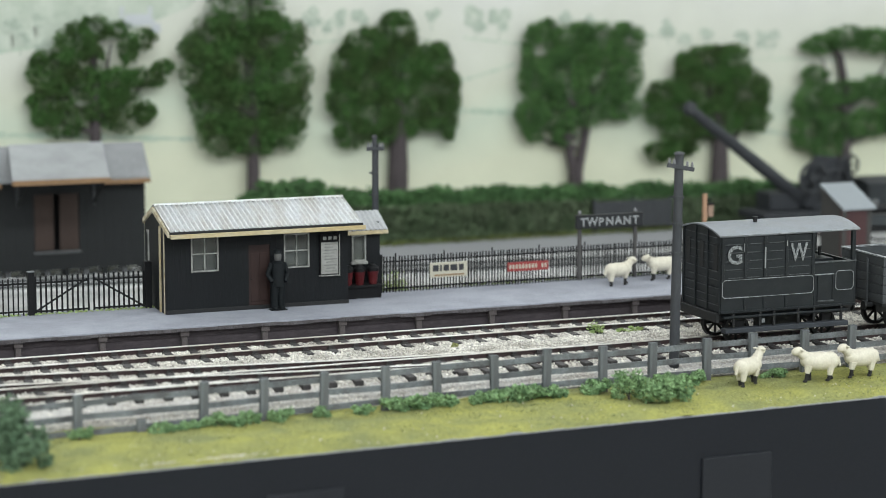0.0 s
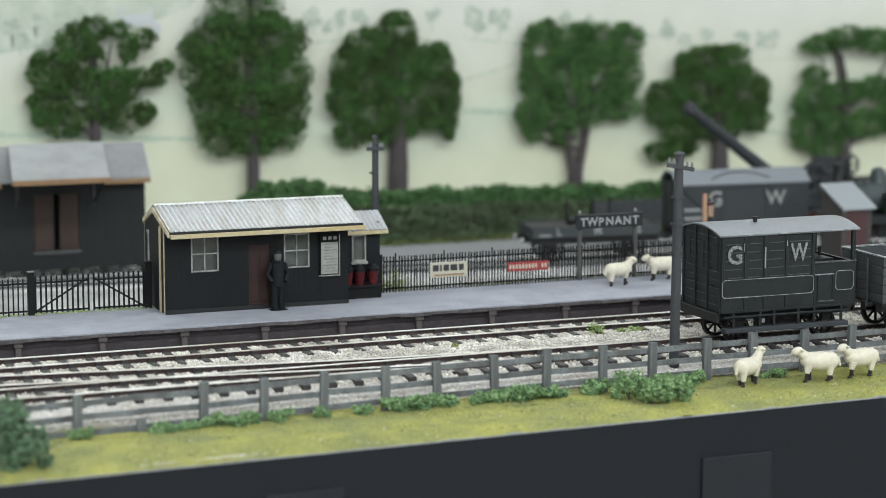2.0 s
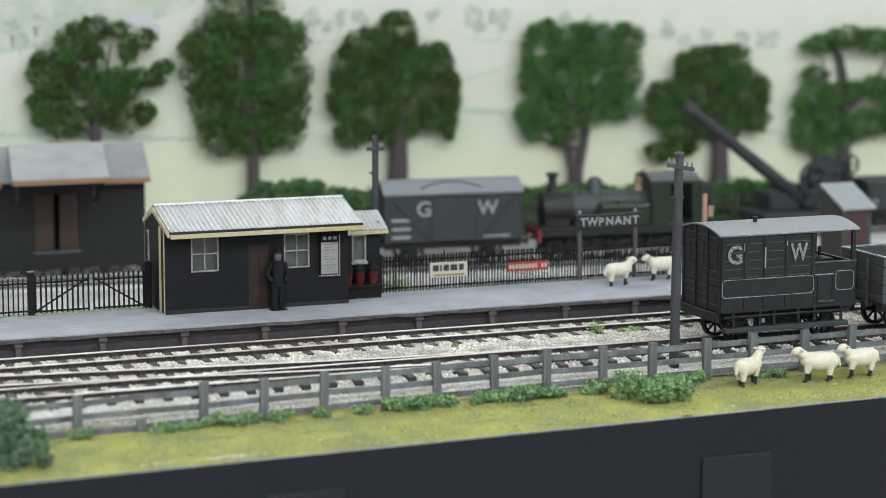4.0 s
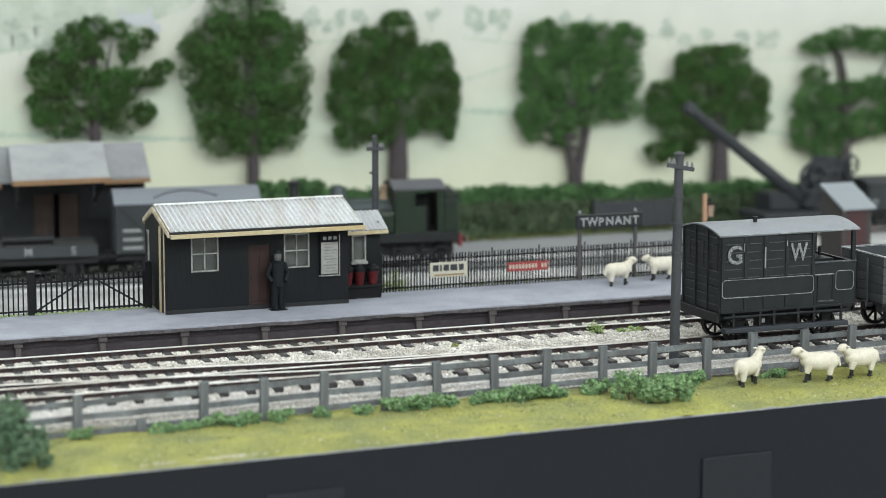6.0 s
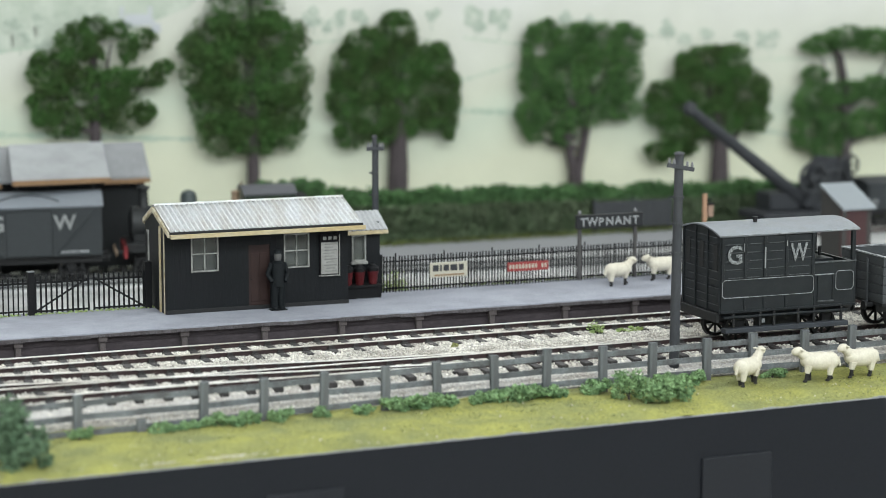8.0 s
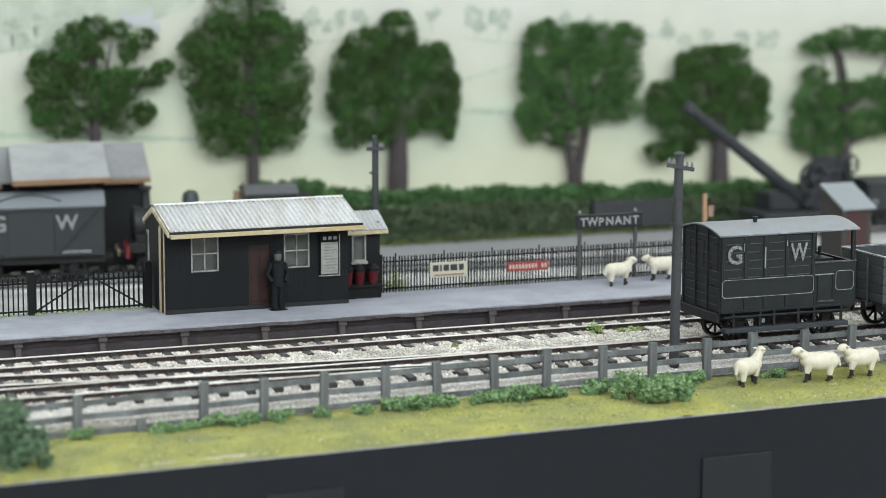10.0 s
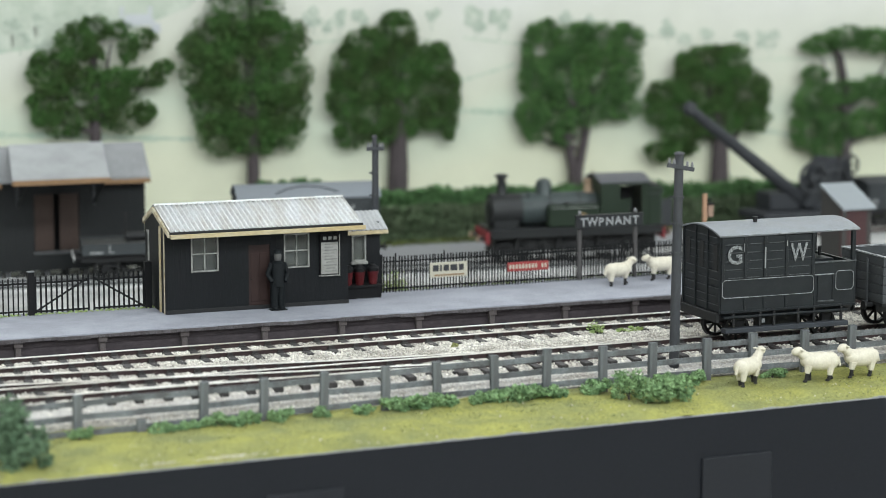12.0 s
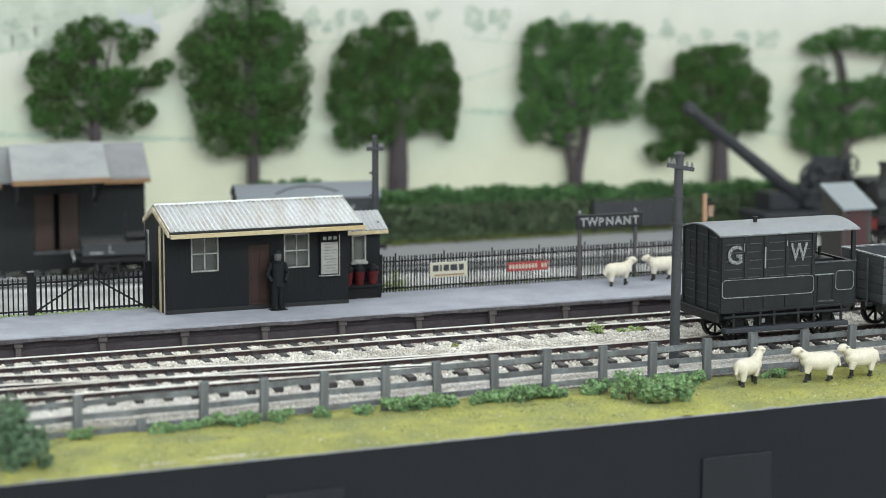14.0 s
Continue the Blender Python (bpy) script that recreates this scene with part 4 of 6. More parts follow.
for k, (bx, br, bh) in enumerate(((167, 5, 4.5), (196, 6, 3.2), (216, 8, 5.0), (237, 5, 5.0), (252, 4, 4.0), (266, 5, 3.5), (281, 9, 5.5), (297, 7, 5.0), (311, 6, 4.4), (331, 11, 6.0), (356, 7, 5.0), (395, 8, 5.0), (430, 6, 3.5), (206, 5, 3.2), (226, 4, 5.2), (289, 5, 5.6), (320, 7, 4.5), (341, 5, 5.2), (385, 6, 5.0))):
    bush("low_bush", bx, fence_y(bx) - 3.2, -8.2, br, bh, int(170 * br), BUSH_LEAF, "low bright green bush at the fence foot", 50 + k)
bush("bush", 363.6, 730, -8.2, 7.5, 11.5, 1500, BUSH_LEAF, "loose bright green bush in front of the fence", 71)
bush("bush", 373.2, 719.5, -8.3, 9.0, 12.0, 2200, BUSH_LEAF, "spreading bright green bush in front of the fence", 73)
bush("dark_bush", 141, 706, -8.6, 10, 13, 2200, DARK_BUSH, "lower dark green bush at the layout corner", 74, leaf_size=(0.4, 0.9))
bush("dark_bush", 131, 713, -8.4, 14, 24, 4600, DARK_BUSH, "large dark green bush at the layout corner", 72, leaf_size=(0.4, 1.1))
for k, (bx, by) in enumerate(((393, 818), (411, 819), (404, 818), (330, 812))):
    bush("track_weed", bx, by, -2.7, 4 if k < 3 else 2.2, 2.4 if k else 6.0, 380, WEED if k < 3 else BLADE, "green weed tuft growing in the ballast", 80 + k, "track weeds", (0.2, 0.5))


# ---- telegraph poles and lamp post ----
def telegraph_pole(x, y, z0, top, r, arm, label, lean=0.0, turn=0.0, double=False):
    p = thing("telegraph_pole", x, y, z0, label, "telegraph pole", "telegraph poles")
    h = top - z0
    bm = rodb((lean, 0, 0), (0, 0, h), r, r * 0.85, n=12)
    part("pole", bm, POLE_WOOD, p, smooth=True)
    if double:
        part("cable_pipe", rodb((r * 1.15, -0.3, 0), (r * 1.0, -0.3, h - 3), r * 0.32, n=8), CRANE_LIGHT, p, "thin grey cable pipe")
    part("pole_cap", rodb((0, 0, h), (0, 0, h + 0.8), r * 1.15, r * 0.7, n=12), POLE_WOOD, p)
    bm = boxb(-arm / 2, arm / 2, -r * 0.4 - 1.2, -r * 0.4, h - 5.6, h - 4.0, bevel=0.15)
    bmesh.ops.rotate(bm, cent=(0, 0, h - 4.6), matrix=Matrix.Rotation(radians(turn), 3, "Y"), verts=bm.verts)
    part("crossarm", bm, POLE_WOOD, p)
    for s in (-0.42, -0.24, 0.24, 0.42):
        sx = arm * s
        bm = lathe(bmesh.new(), [(0.45, 0), (0.6, 0.7), (0.36, 1.1), (0.42, 1.6), (0.2, 1.8)], (sx, -r * 0.4 - 0.6, h - 4.0 - math.tan(radians(turn)) * sx), n=9)
        part("insulator", bm, PORCELAIN, p, "grey insulator", smooth=True)
    for z in (0.55, 0.68, 0.80):
        part("band", rodb((lean * (1 - z), 0, h * z), (lean * (1 - z), 0, h * z + 1.0), r * 1.12, n=12), CRANE_LIGHT, p)
        part("step_iron", rodb((lean * (1 - z) - r, 0, h * z + 0.5), (lean * (1 - z) - r - 1.2, 0, h * z + 0.7), 0.3, n=6), POLE_WOOD, p)


telegraph_pole(397.8, 760.0, -7.8, 75.0, 1.95, 11.2, "tall dark telegraph pole between fence and track", -0.8, 11)
telegraph_pole(335.4, 916.0, -9.6, 68.8, 1.25, 7.6, "slim dark telegraph pole behind the station hut", 0, 0, True)


def lamp_post():
    p = thing("lamp_post", 502.9, 935, -9.6, "pale bare-wood lamp post with a small lamp box", "lamp post")
    part("post", boxb(-0.9, 0.9, -0.8, 0.8, 0, 44.6, bevel=0.2), PINK_WOOD, p)
    part("bracket", boxb(0.9, 3.2, -0.3, 0.3, 41.2, 42.0), BLACK_IRON, p)
    part("lamp_box", boxb(1.2, 4.0, -1.3, 1.3, 34.0, 39.5, bevel=0.2), LAMP_BOX, p)
    part("lamp_hood", boxb(0.9, 4.4, -1.6, 1.6, 39.5, 40.4, bevel=0.2), BLACK_IRON, p)


lamp_post()


def wheel_parts(name, x, y, z, r, parent, label="", spokes=8):
    """A spoked wheel that turns about its axle, with the tyre and spokes as its pieces."""
    w = new(name)
    w.empty_display_size = 0.003
    w.parent = parent
    w.matrix_basis = at(x, y, z)
    bm = bmesh.new()
    n = 24
    prof = ((r, -0.9), (r * 1.06, 0.9), (r * 0.8, 0.9), (r * 0.8, -0.9))
    rings = [[bm.verts.new((a * math.cos(2 * math.pi * i / n), b, a * math.sin(2 * math.pi * i / n))) for i in range(n)] for a, b in prof]
    for k in range(4):
        a, b = rings[k], rings[(k + 1) % 4]
        for i in range(n):
            bm.faces.new((a[i], a[(i + 1) % n], b[(i + 1) % n], b[i]))
    bmesh.ops.recalc_face_normals(bm, faces=bm.faces)
    part("tyre", bm, FRAME_BLACK, w)
    bm = rodb((0, -1, 0), (0, 1, 0), r * 0.22, n=12)
    for i in range(spokes):
        a = 2 * math.pi * i / spokes
        rod(bm, (0, 0, 0), (r * 0.85 * math.cos(a), 0, r * 0.85 * math.sin(a)), r * 0.075 + 0.12, n=6)
    part("spokes", bm, FRAME_BLACK, w)
    return w


def buffer_pair(parent, x, z, out, half=7.6, y0=0.0, head=FRAME_BLACK):
    for s in (-1, 1):
        b = part("buffer", rodb((x, y0 + s * half, z), (x + out * 3.2, y0 + s * half, z), 1.0, n=10), FRAME_BLACK, parent)
        part("buffer_head", rodb((x + out * 3.2, y0 + s * half, z), (x + out * 3.9, y0 + s * half, z), 1.9, 1.7, n=14), head, b)


# ---- brake van on the front track ----
def curved_roof(bm, x0, x1, half, z0, rise, thick=0.8, n=14):
    top, low = [], []
    for i in range(n + 1):
        a = -1 + 2 * i / n
        top.append((a * half, z0 + rise * (1 - a * a)))
        low.append((a * (half - 0.2), z0 + rise * (1 - a * a) - thick))
    prism(bm, top + low[::-1], x0, x1, axis="x")
    return bm


def brake_van():
    X, YC = 418.9, 780.05
    v = thing("brake_van", X, YC, 0, "weathered dark grey goods brake van on the front track", "brake van")
    L, H, CB = 58.6, 15.2, 40.2
    fz, ez = 12.9, 42.9
    b = part("body", boxb(0, CB, -H, H, fz, ez, bevel=0.25), TOAD, v)
    # planking in raised strips, framing posts and rails
    for i in range(5):
        z = 26.2 + i * 3.2
        part("plank", boxb(0.6, CB - 0.6, -H - 0.22, -H, z, z + 2.75, bevel=0.12), TOAD, b)
        # pale strips paint drybrushed highlights along the plank edges
        for x0, x1 in ((1.4, 9.2), (11.0, 17.4), (19.4, 27.0), (28.8, 39.0)):
            k = 0.5 + 0.5 * math.sin(i * 2.1 + x0)
            part("worn_highlight_edge", boxb(x0 + 1.5 * k, x1 - 1.2 * (1 - k), -H - 0.32, -H - 0.21, z + 0.02, z + 0.3), TOAD_EDGE, b)
    for i in range(9):
        z = 13.4 + i * 3.2
        part("end_plank", boxb(-0.22, 0, -H + 0.6, H - 0.6, z, z + 2.6, bevel=0.12), TOAD, b)
        part("worn_highlight_edge", boxb(-0.32, -0.21, -H + 1.6 + i % 3, H - 2.4 - i % 4, z + 2.35, z + 2.6), TOAD_EDGE, b)
    for x in (0.0, 9.6, 18.0, 27.4, CB - 1.2):
        part("framing_post", boxb(x, x + 1.2, -H - 0.55, -H - 0.22, 26.0, ez - 0.6, bevel=0.1), TOAD, b)
    for y in (-H, -5.4, 4.2, H - 1.2):
        part("framing_post", boxb(-0.6, -0.22, y, y + 1.2, fz, ez + (0.2 if abs(y) > 10 else 1.8), bevel=0.1), TOAD, b)
    for y in (-11.2, 0.0, 11.0):
        part("end_window", boxb(-0.35, -0.2, y - 1.7, y + 1.7, 29.0, 39.0), FRAME_BLACK, b)
    for x in (-0.2, CB - 1.2):
        part("arched_end", prism(bmesh.new(), [(-H + 0.3 + (2 * H - 0.6) * i / 12, ez - 0.3 + 2.4 * (1 - (i / 6 - 1) ** 2)) for i in range(13)], x, x + 1.2, axis="x"), TOAD, b)
    # verandah
    part("verandah_side", boxb(CB, L, -H, -H + 1.2, fz, 30.0, bevel=0.2), TOAD, v)
    part("verandah_side", boxb(CB, L, H - 1.2, H, fz, 30.0, bevel=0.2), TOAD, v)
    part("verandah_end", boxb(L - 1.2, L, -H + 1.2, H - 1.2, fz, 30.0), TOAD, v)
    part("verandah_floor", boxb(CB, L - 1.2, -H + 1.2, H - 1.2, fz, fz + 1.2), TOAD, v)
    for y in (-H, H - 1.4):
        part("roof_post", boxb(L - 1.6, L, y, y + 1.4, 30.0, ez + 0.2, bevel=0.1), TOAD, v)
    part("sand_box", boxb(CB + 0.2, CB + 12.5, -9, 8, fz + 1.2, 30.6, bevel=0.3), TOAD, v)
    part("brake_pillar", rodb((L - 7, 0, fz), (L - 7, 0, 34), 0.7, n=8), FRAME_BLACK, v)
    # drybrushed edging round the lower panels

    def rim(x0, x1, z0, z1, y=-H - 0.3, c=1.0):
        corners = [(x0 + c, z0), (x1 - c, z0), (x1, z0 + c), (x1, z1 - c), (x1 - c, z1), (x0 + c, z1), (x0, z1 - c), (x0, z0 + c)]
        gr = random.Random(int(x0 * 10))
        for (xa, za), (xb, zb) in zip(corners, corners[1:] + corners[:1]):
            n = max(1, int(math.hypot(xb - xa, zb - za) / 3.2))
            bm = bmesh.new()
            for i in range(n):
                u, w = i / n, (i + 1.04) / n
                rod(bm, (xa + (xb - xa) * u, y, za + (zb - za) * u), (xa + (xb - xa) * w, y, za + (zb - za) * w), gr.uniform(0.1, 0.22), gr.uniform(0.1, 0.22), n=6)
            part("rim", bm, TOAD_DRY, b)
    rim(0.5, CB - 0.2, 18.8, 25.6)
    rim(CB + 9.6, L - 1.0, 19.2, 26.6)
    part("rim", boxb(CB + 0.4, CB + 8.8, -H - 0.4, -H, 25.4, 25.8), TOAD_DRY, b)
    part("rim", boxb(CB, L + 0.3, -H - 0.5, -H + 1.4, 30.01, 30.5, bevel=0.1), TOAD_EDGE, v)
    for x in (9.8, 18.2, 27.6):
        part("lower_post", boxb(x, x + 0.9, -H - 0.28, -H, 13.9, 18.4, bevel=0.08), TOAD, b)
        part("bolt_plate", boxb(x - 0.1, x + 1.0, -H - 0.42, -H - 0.28, 15.2, 17.2, bevel=0.06), TOAD, b)
    for x in (41.8, 48.4):
        part("step_iron", boxb(x, x + 0.5, -H - 0.35, -H, 15.0, 25.4), TOAD, b)
    part("step_tread", boxb(41.8, 48.9, -H - 0.6, -H, 15.0, 15.5), TOAD_EDGE, b)
    part("waist_strip", boxb(0, L, -H - 0.45, -H, 13.0, 13.8), TOAD, v)
    part("chalk_line", boxb(18.3, 18.8, -H - 0.75, -H - 0.55, 29.5, 37.6), LETTER, b)
    part("chalk_line", boxb(9.3, 9.55, -H - 0.75, -H - 0.55, 36.4, 39.4), CHALK, b)
    part("chalk_line", boxb(27.7, 28.1, -H - 0.75, -H - 0.55, 37.6, 39.6), LETTER, b)
    letters("letter_g", "G", 9.8, CHALK, v, at(5.5, -H - 0.6, 34.8) @ UPRIGHT @ Matrix.Diagonal((0.95, 1, 1, 1)), 0.12)
    letters("letter_w", "W", 9.6, CHALK, v, at(33.2, -H - 0.6, 34.6) @ UPRIGHT @ Matrix.Diagonal((0.72, 1, 1, 1)), 0.12)
    # roof
    r = part("roof", curved_roof(bmesh.new(), -1.2, L + 1.2, H + 1.0, ez - 0.2, 2.9, thick=0.6), TOAD_ROOF, v, "plain grey arched roof", smooth=True)
    # white highlights of the worn roof edge, painted as pale strips
    for x0, x1 in ((-1.0, 3.4), (11.0, 14.0), (23.5, 31.0), (36.0, 38.0), (46.0, 59.4)):
        part("worn_highlight_edge", boxb(x0, x1, -H - 1.16, -H - 0.98, ez - 0.5, ez - 0.12), TOAD_DRY, r)
    part("stove_pipe", rod(rodb((21.0, -3, 44.6), (21.0, -3, 46.9), 0.85, n=10), (21.0, -3, 46.9), (21.0, -3, 47.6), 1.1, n=10), FRAME_BLACK, r)
    # underframe
    part("solebar", boxb(-0.4, L, -H + 3, -H + 4.6, 9.8, fz), FRAME_BLACK, v)
    part("solebar", boxb(-0.4, L, H - 4.6, H - 3, 9.8, fz), FRAME_BLACK, v)
    part("headstock", boxb(-1.4, 0.2, -H + 1, H - 1, 9.4, fz, bevel=0.15), FRAME_BLACK, v)
    part("footboard", boxb(1.4, L - 3.6, -H - 1.8, -H + 2, 5.4, 7.2, bevel=0.2), BLUE_GREY, v, "long blue-grey footboard")
    part("upper_step", boxb(1.2, L - 3.5, -H - 1.0, -H + 2, 11.0, 11.8, bevel=0.15), TOAD, v)
    for x in (5, 16.5, 22.5, 33, 40, 52):
        part("step_hanger", boxb(x, x + 1.0, -H - 0.6, -H + 0.1, 7.2, fz, bevel=0.1), FRAME_BLACK, v)
    for x in (18.0,):
        part("white_tag", boxb(x, x + 1.3, -H + 0.2, -H + 0.4, 8.4, 10.0), TOAD_DRY, v)
    for x in (10.6, 48.5):
        part("axlebox", boxb(x - 2.2, x + 2.2, -H + 4, -H + 6, 3.8, 9.8, bevel=0.3), FRAME_BLACK, v)
        for s in (-8.25, 8.25):
            wheel_parts("wheel", x, s, 5.4, 5.4, v)
        part("axle", rodb((x, -8, 5.4), (x, 8, 5.4), 0.8, n=8), FRAME_BLACK, v)
    part("brake_gear", boxb(20, 40, -6, -5, 5.2, 9.4), FRAME_BLACK, v)
    buffer_pair(v, L, 11.0, 1)


brake_van()


def open_wagon():
    w = thing("open_wagon", 490.0, 780.05, 0, "grey open goods wagon coupled behind the brake van", "wagon")
    L, H = 66, 15.5
    for i in range(5):
        z = 12.4 + i * 3.6
        for y in (-H, H - 1.2):
            part("side_plank", boxb(0, L, y, y + 1.2, z, z + 3.4, bevel=0.15), OPEN_GREY, w)
        for x in (0, L - 1.2):
            part("end_plank", boxb(x, x + 1.2, -H + 1.2, H - 1.2, z, z + 3.4, bevel=0.15), OPEN_GREY, w)
    for y in (-5, 4):
        part("end_stanchion", boxb(-0.8, 0, y, y + 1.4, 10, 29, bevel=0.15), OPEN_GREY, w)
    for x in (20, 32, 44):
        part("door_strap", boxb(x, x + 1.2, -H - 0.35, -H, 11, 30), FRAME_BLACK, w)
    part("top_rim", boxb(-0.2, L, -H - 0.2, -H + 1.4, 30.4, 30.9), TOAD_DRY, w)
    part("top_rim", boxb(-0.2, L, H - 1.4, H + 0.2, 30.4, 30.9), TOAD_DRY, w)
    part("top_rim", boxb(-0.2, 1.4, -H + 1.4, H - 1.4, 30.4, 30.9), TOAD_DRY, w)
    part("floor_board", boxb(0, L, -H, H, 11.2, 12.4), FRAME_BLACK, w)
    # no cargo: a black block gives the empty wagon its interior shade
    part("load", boxb(1.2, L - 1.2, -H + 1.2, H - 1.2, 12.4, 22.0), FRAME_BLACK, w, "black block standing in for the shaded empty interior")
    part("solebar", boxb(0, L, -H + 3, -H + 4.4, 8.6, 11.2), FRAME_BLACK, w)
    for x in (12, 52):
        part("axlebox", boxb(x - 2, x + 2, -H + 4.4, -H + 6, 3.6, 8.6, bevel=0.3), FRAME_BLACK, w)
        for s in (-8.25, 8.25):
            wheel_parts("wheel", x, s, 6.2, 6.2, w)
    buffer_pair(w, 0, 11.0, -1)


open_wagon()


# ---- goods shed, small hut, hedge, lane-side fence ----
def goods_shed():
    s = thing("goods_shed", 0, 0, 0, "dark boarded goods shed on piles with a canopy", "goods shed")
    X0, X1, Y0, Y1 = 110, 274.0, 1063, 1084
    wall_with_holes(s, SHED_WALL, X0, X1, Y0, Y0 + 2, -3.5, 42, [(221.2, 242.4, 5.6, 32.2)])
    part("end_wall", boxb(X1 - 2, X1, Y0 + 2, Y1, -3.5, 42), SHED_WALL, s)
    part("gable", prism(bmesh.new(), [(Y0, 42), (Y1, 42), (1072, 53)], X1 - 2, X1, axis="x"), SHED_WALL, s)
    part("back_wall", boxb(X0, X1 - 2, Y1 - 2, Y1, -3.5, 42), SHED_WALL, s)
    part("inner_gloom", boxb(X0, X1 - 2, Y0 + 10, Y0 + 11, -3.5, 42), SHED_WALL, s)
    for x0, x1 in ((221.4, 230.4), (233.2, 242.2)):
        d = part("door_leaf", boxb(x0, x1, Y0 + 0.4, Y0 + 1.4, 5.6, 32.0, bevel=0.15), SHED_DOOR, s, "brown planked door leaf")
        for k in range(4):
            x = x0 + (x1 - x0) * (k + 0.5) / 4
            part("door_plank", boxb(x - 1.0, x + 1.0, Y0 + 0.15, Y0 + 0.4, 6, 31.6), SHED_DOOR, d)
    part("threshold", boxb(220.6, 243.0, Y0 - 1.0, Y0, 4.2, 5.4, bevel=0.2), SHED_LEG, s)
    me = mesh_of("wall_board", boxb(-0.2, 0.2, -0.2, 0, 0, 1), SHED_WALL)
    x = 200.0
    while x < X1:
        if not 220.5 < x < 243.2:
            o = share("wall_board", me, s, at(x, Y0, -3.5))
            o.scale = (1, 1, 45)
        x += 4.2
    rz = 1072.0
    part("roof_front", prism(bmesh.new(), [(Y0 - 5, 39.6), (rz, 54.2), (rz, 53.2), (Y0 - 5, 38.4)], X0, X1 + 1.5, axis="x"), SHED_ROOF, s, "grey roofing sheet")
    part("roof_back", prism(bmesh.new(), [(Y1 + 5, 39.6), (rz, 54.2), (rz, 53.2), (Y1 + 5, 38.4)], X0, X1 + 1.5, axis="x"), SHED_ROOF, s)
    cb = prism(bmesh.new(), [(1033, 43.2), (rz, 55.0), (rz, 54.3), (1033, 42.4)], 205.6, 250.0, axis="x")
    for v in cb.verts:
        if v.co.y > 1060:
            v.co.x += 6.2
    c = part("canopy", cb, SHED_ROOF_LIGHT, s, "pale sheet canopy over the loading door")
    part("canopy_board", boxb(205.4, 250.2, 1032.0, 1033.2, 40.2, 42.5, bevel=0.2), EAVES_WOOD, c, "orange-brown eaves board")
    part("eaves_board", boxb(252.8, X1 + 1.5, Y0 - 5.6, Y0 - 4.4, 36.4, 38.4), EAVES_WOOD, s, "orange-brown eaves board")
    part("eaves_board", boxb(X0, 205.6, Y0 - 5.6, Y0 - 4.4, 36.4, 38.4), EAVES_WOOD, s)
    for x in (213.4, 249.2):
        part("canopy_brace", rodb((x, Y0, 27), (x, 1036, 42.2), 0.5, n=6), SHED_WALL, c)
        part("canopy_bracket", rodb((x, Y0 - 0.5, 26.5), (x, Y0 - 0.5, 39), 0.8, n=6), CRANE_LIGHT, c)
    s.scale, s.location = (1.032, 1.032, 1.032), (0, 0, -5.34 * U)
    for i in range(11):
        x = 180 + i * 9.2
        part("pile", boxb(x, x + 2.4, Y0 + 1, Y0 + 4, -9.6, -3.5), SHED_LEG if i % 2 else SHED_WALL, s)
        part("pile_brace", rodb((x, Y0 + 2, -9.2), (x + 9, Y0 + 2, -3.8), 0.6, n=5), SHED_LEG, s)


goods_shed()


def small_hut():
    h = thing("platelayers_hut", 0, 0, -9.6, "small hut with dull red door and pale sheet roof", "hut")
    x0, x1, y0, y1 = 585.3, 601.8, 951.0, 970.0
    part("front_wall", boxb(x0, x1, y0, y0 + 1.2, 0, 31.0), COAL_HUT_RED, h, "dull red front")
    for i in range(6):
        part("front_plank", boxb(x0 + 0.2 + i * 2.75, x0 + 2.6 + i * 2.75, y0 - 0.25, y0, 0, 30.6), COAL_HUT_RED if 0 < i < 5 else COAL_HUT, h)
    for x in (x0, x1 - 1.2):
        part("side_wall", prism(bmesh.new(), [(y0 + 1.2, 0), (y1, 0), (y1, 40.2), (y0 + 1.2, 31.2)], x, x + 1.2, axis="x"), COAL_HUT, h, "brown-grey side boarding")
    part("back_wall", boxb(x0 + 1.2, x1 - 1.2, y1 - 1.2, y1, 0, 40), COAL_HUT, h)
    part("roof", prism(bmesh.new(), [(y0 - 2.0, 32.2), (y1 + 1, 41.8), (y1 + 1, 40.8), (y0 - 2.0, 31.2)], x0 - 0.4, x1 + 1.5, axis="x"), COAL_HUT_ROOF, h, "pale corrugated sheet roof")


small_hut()


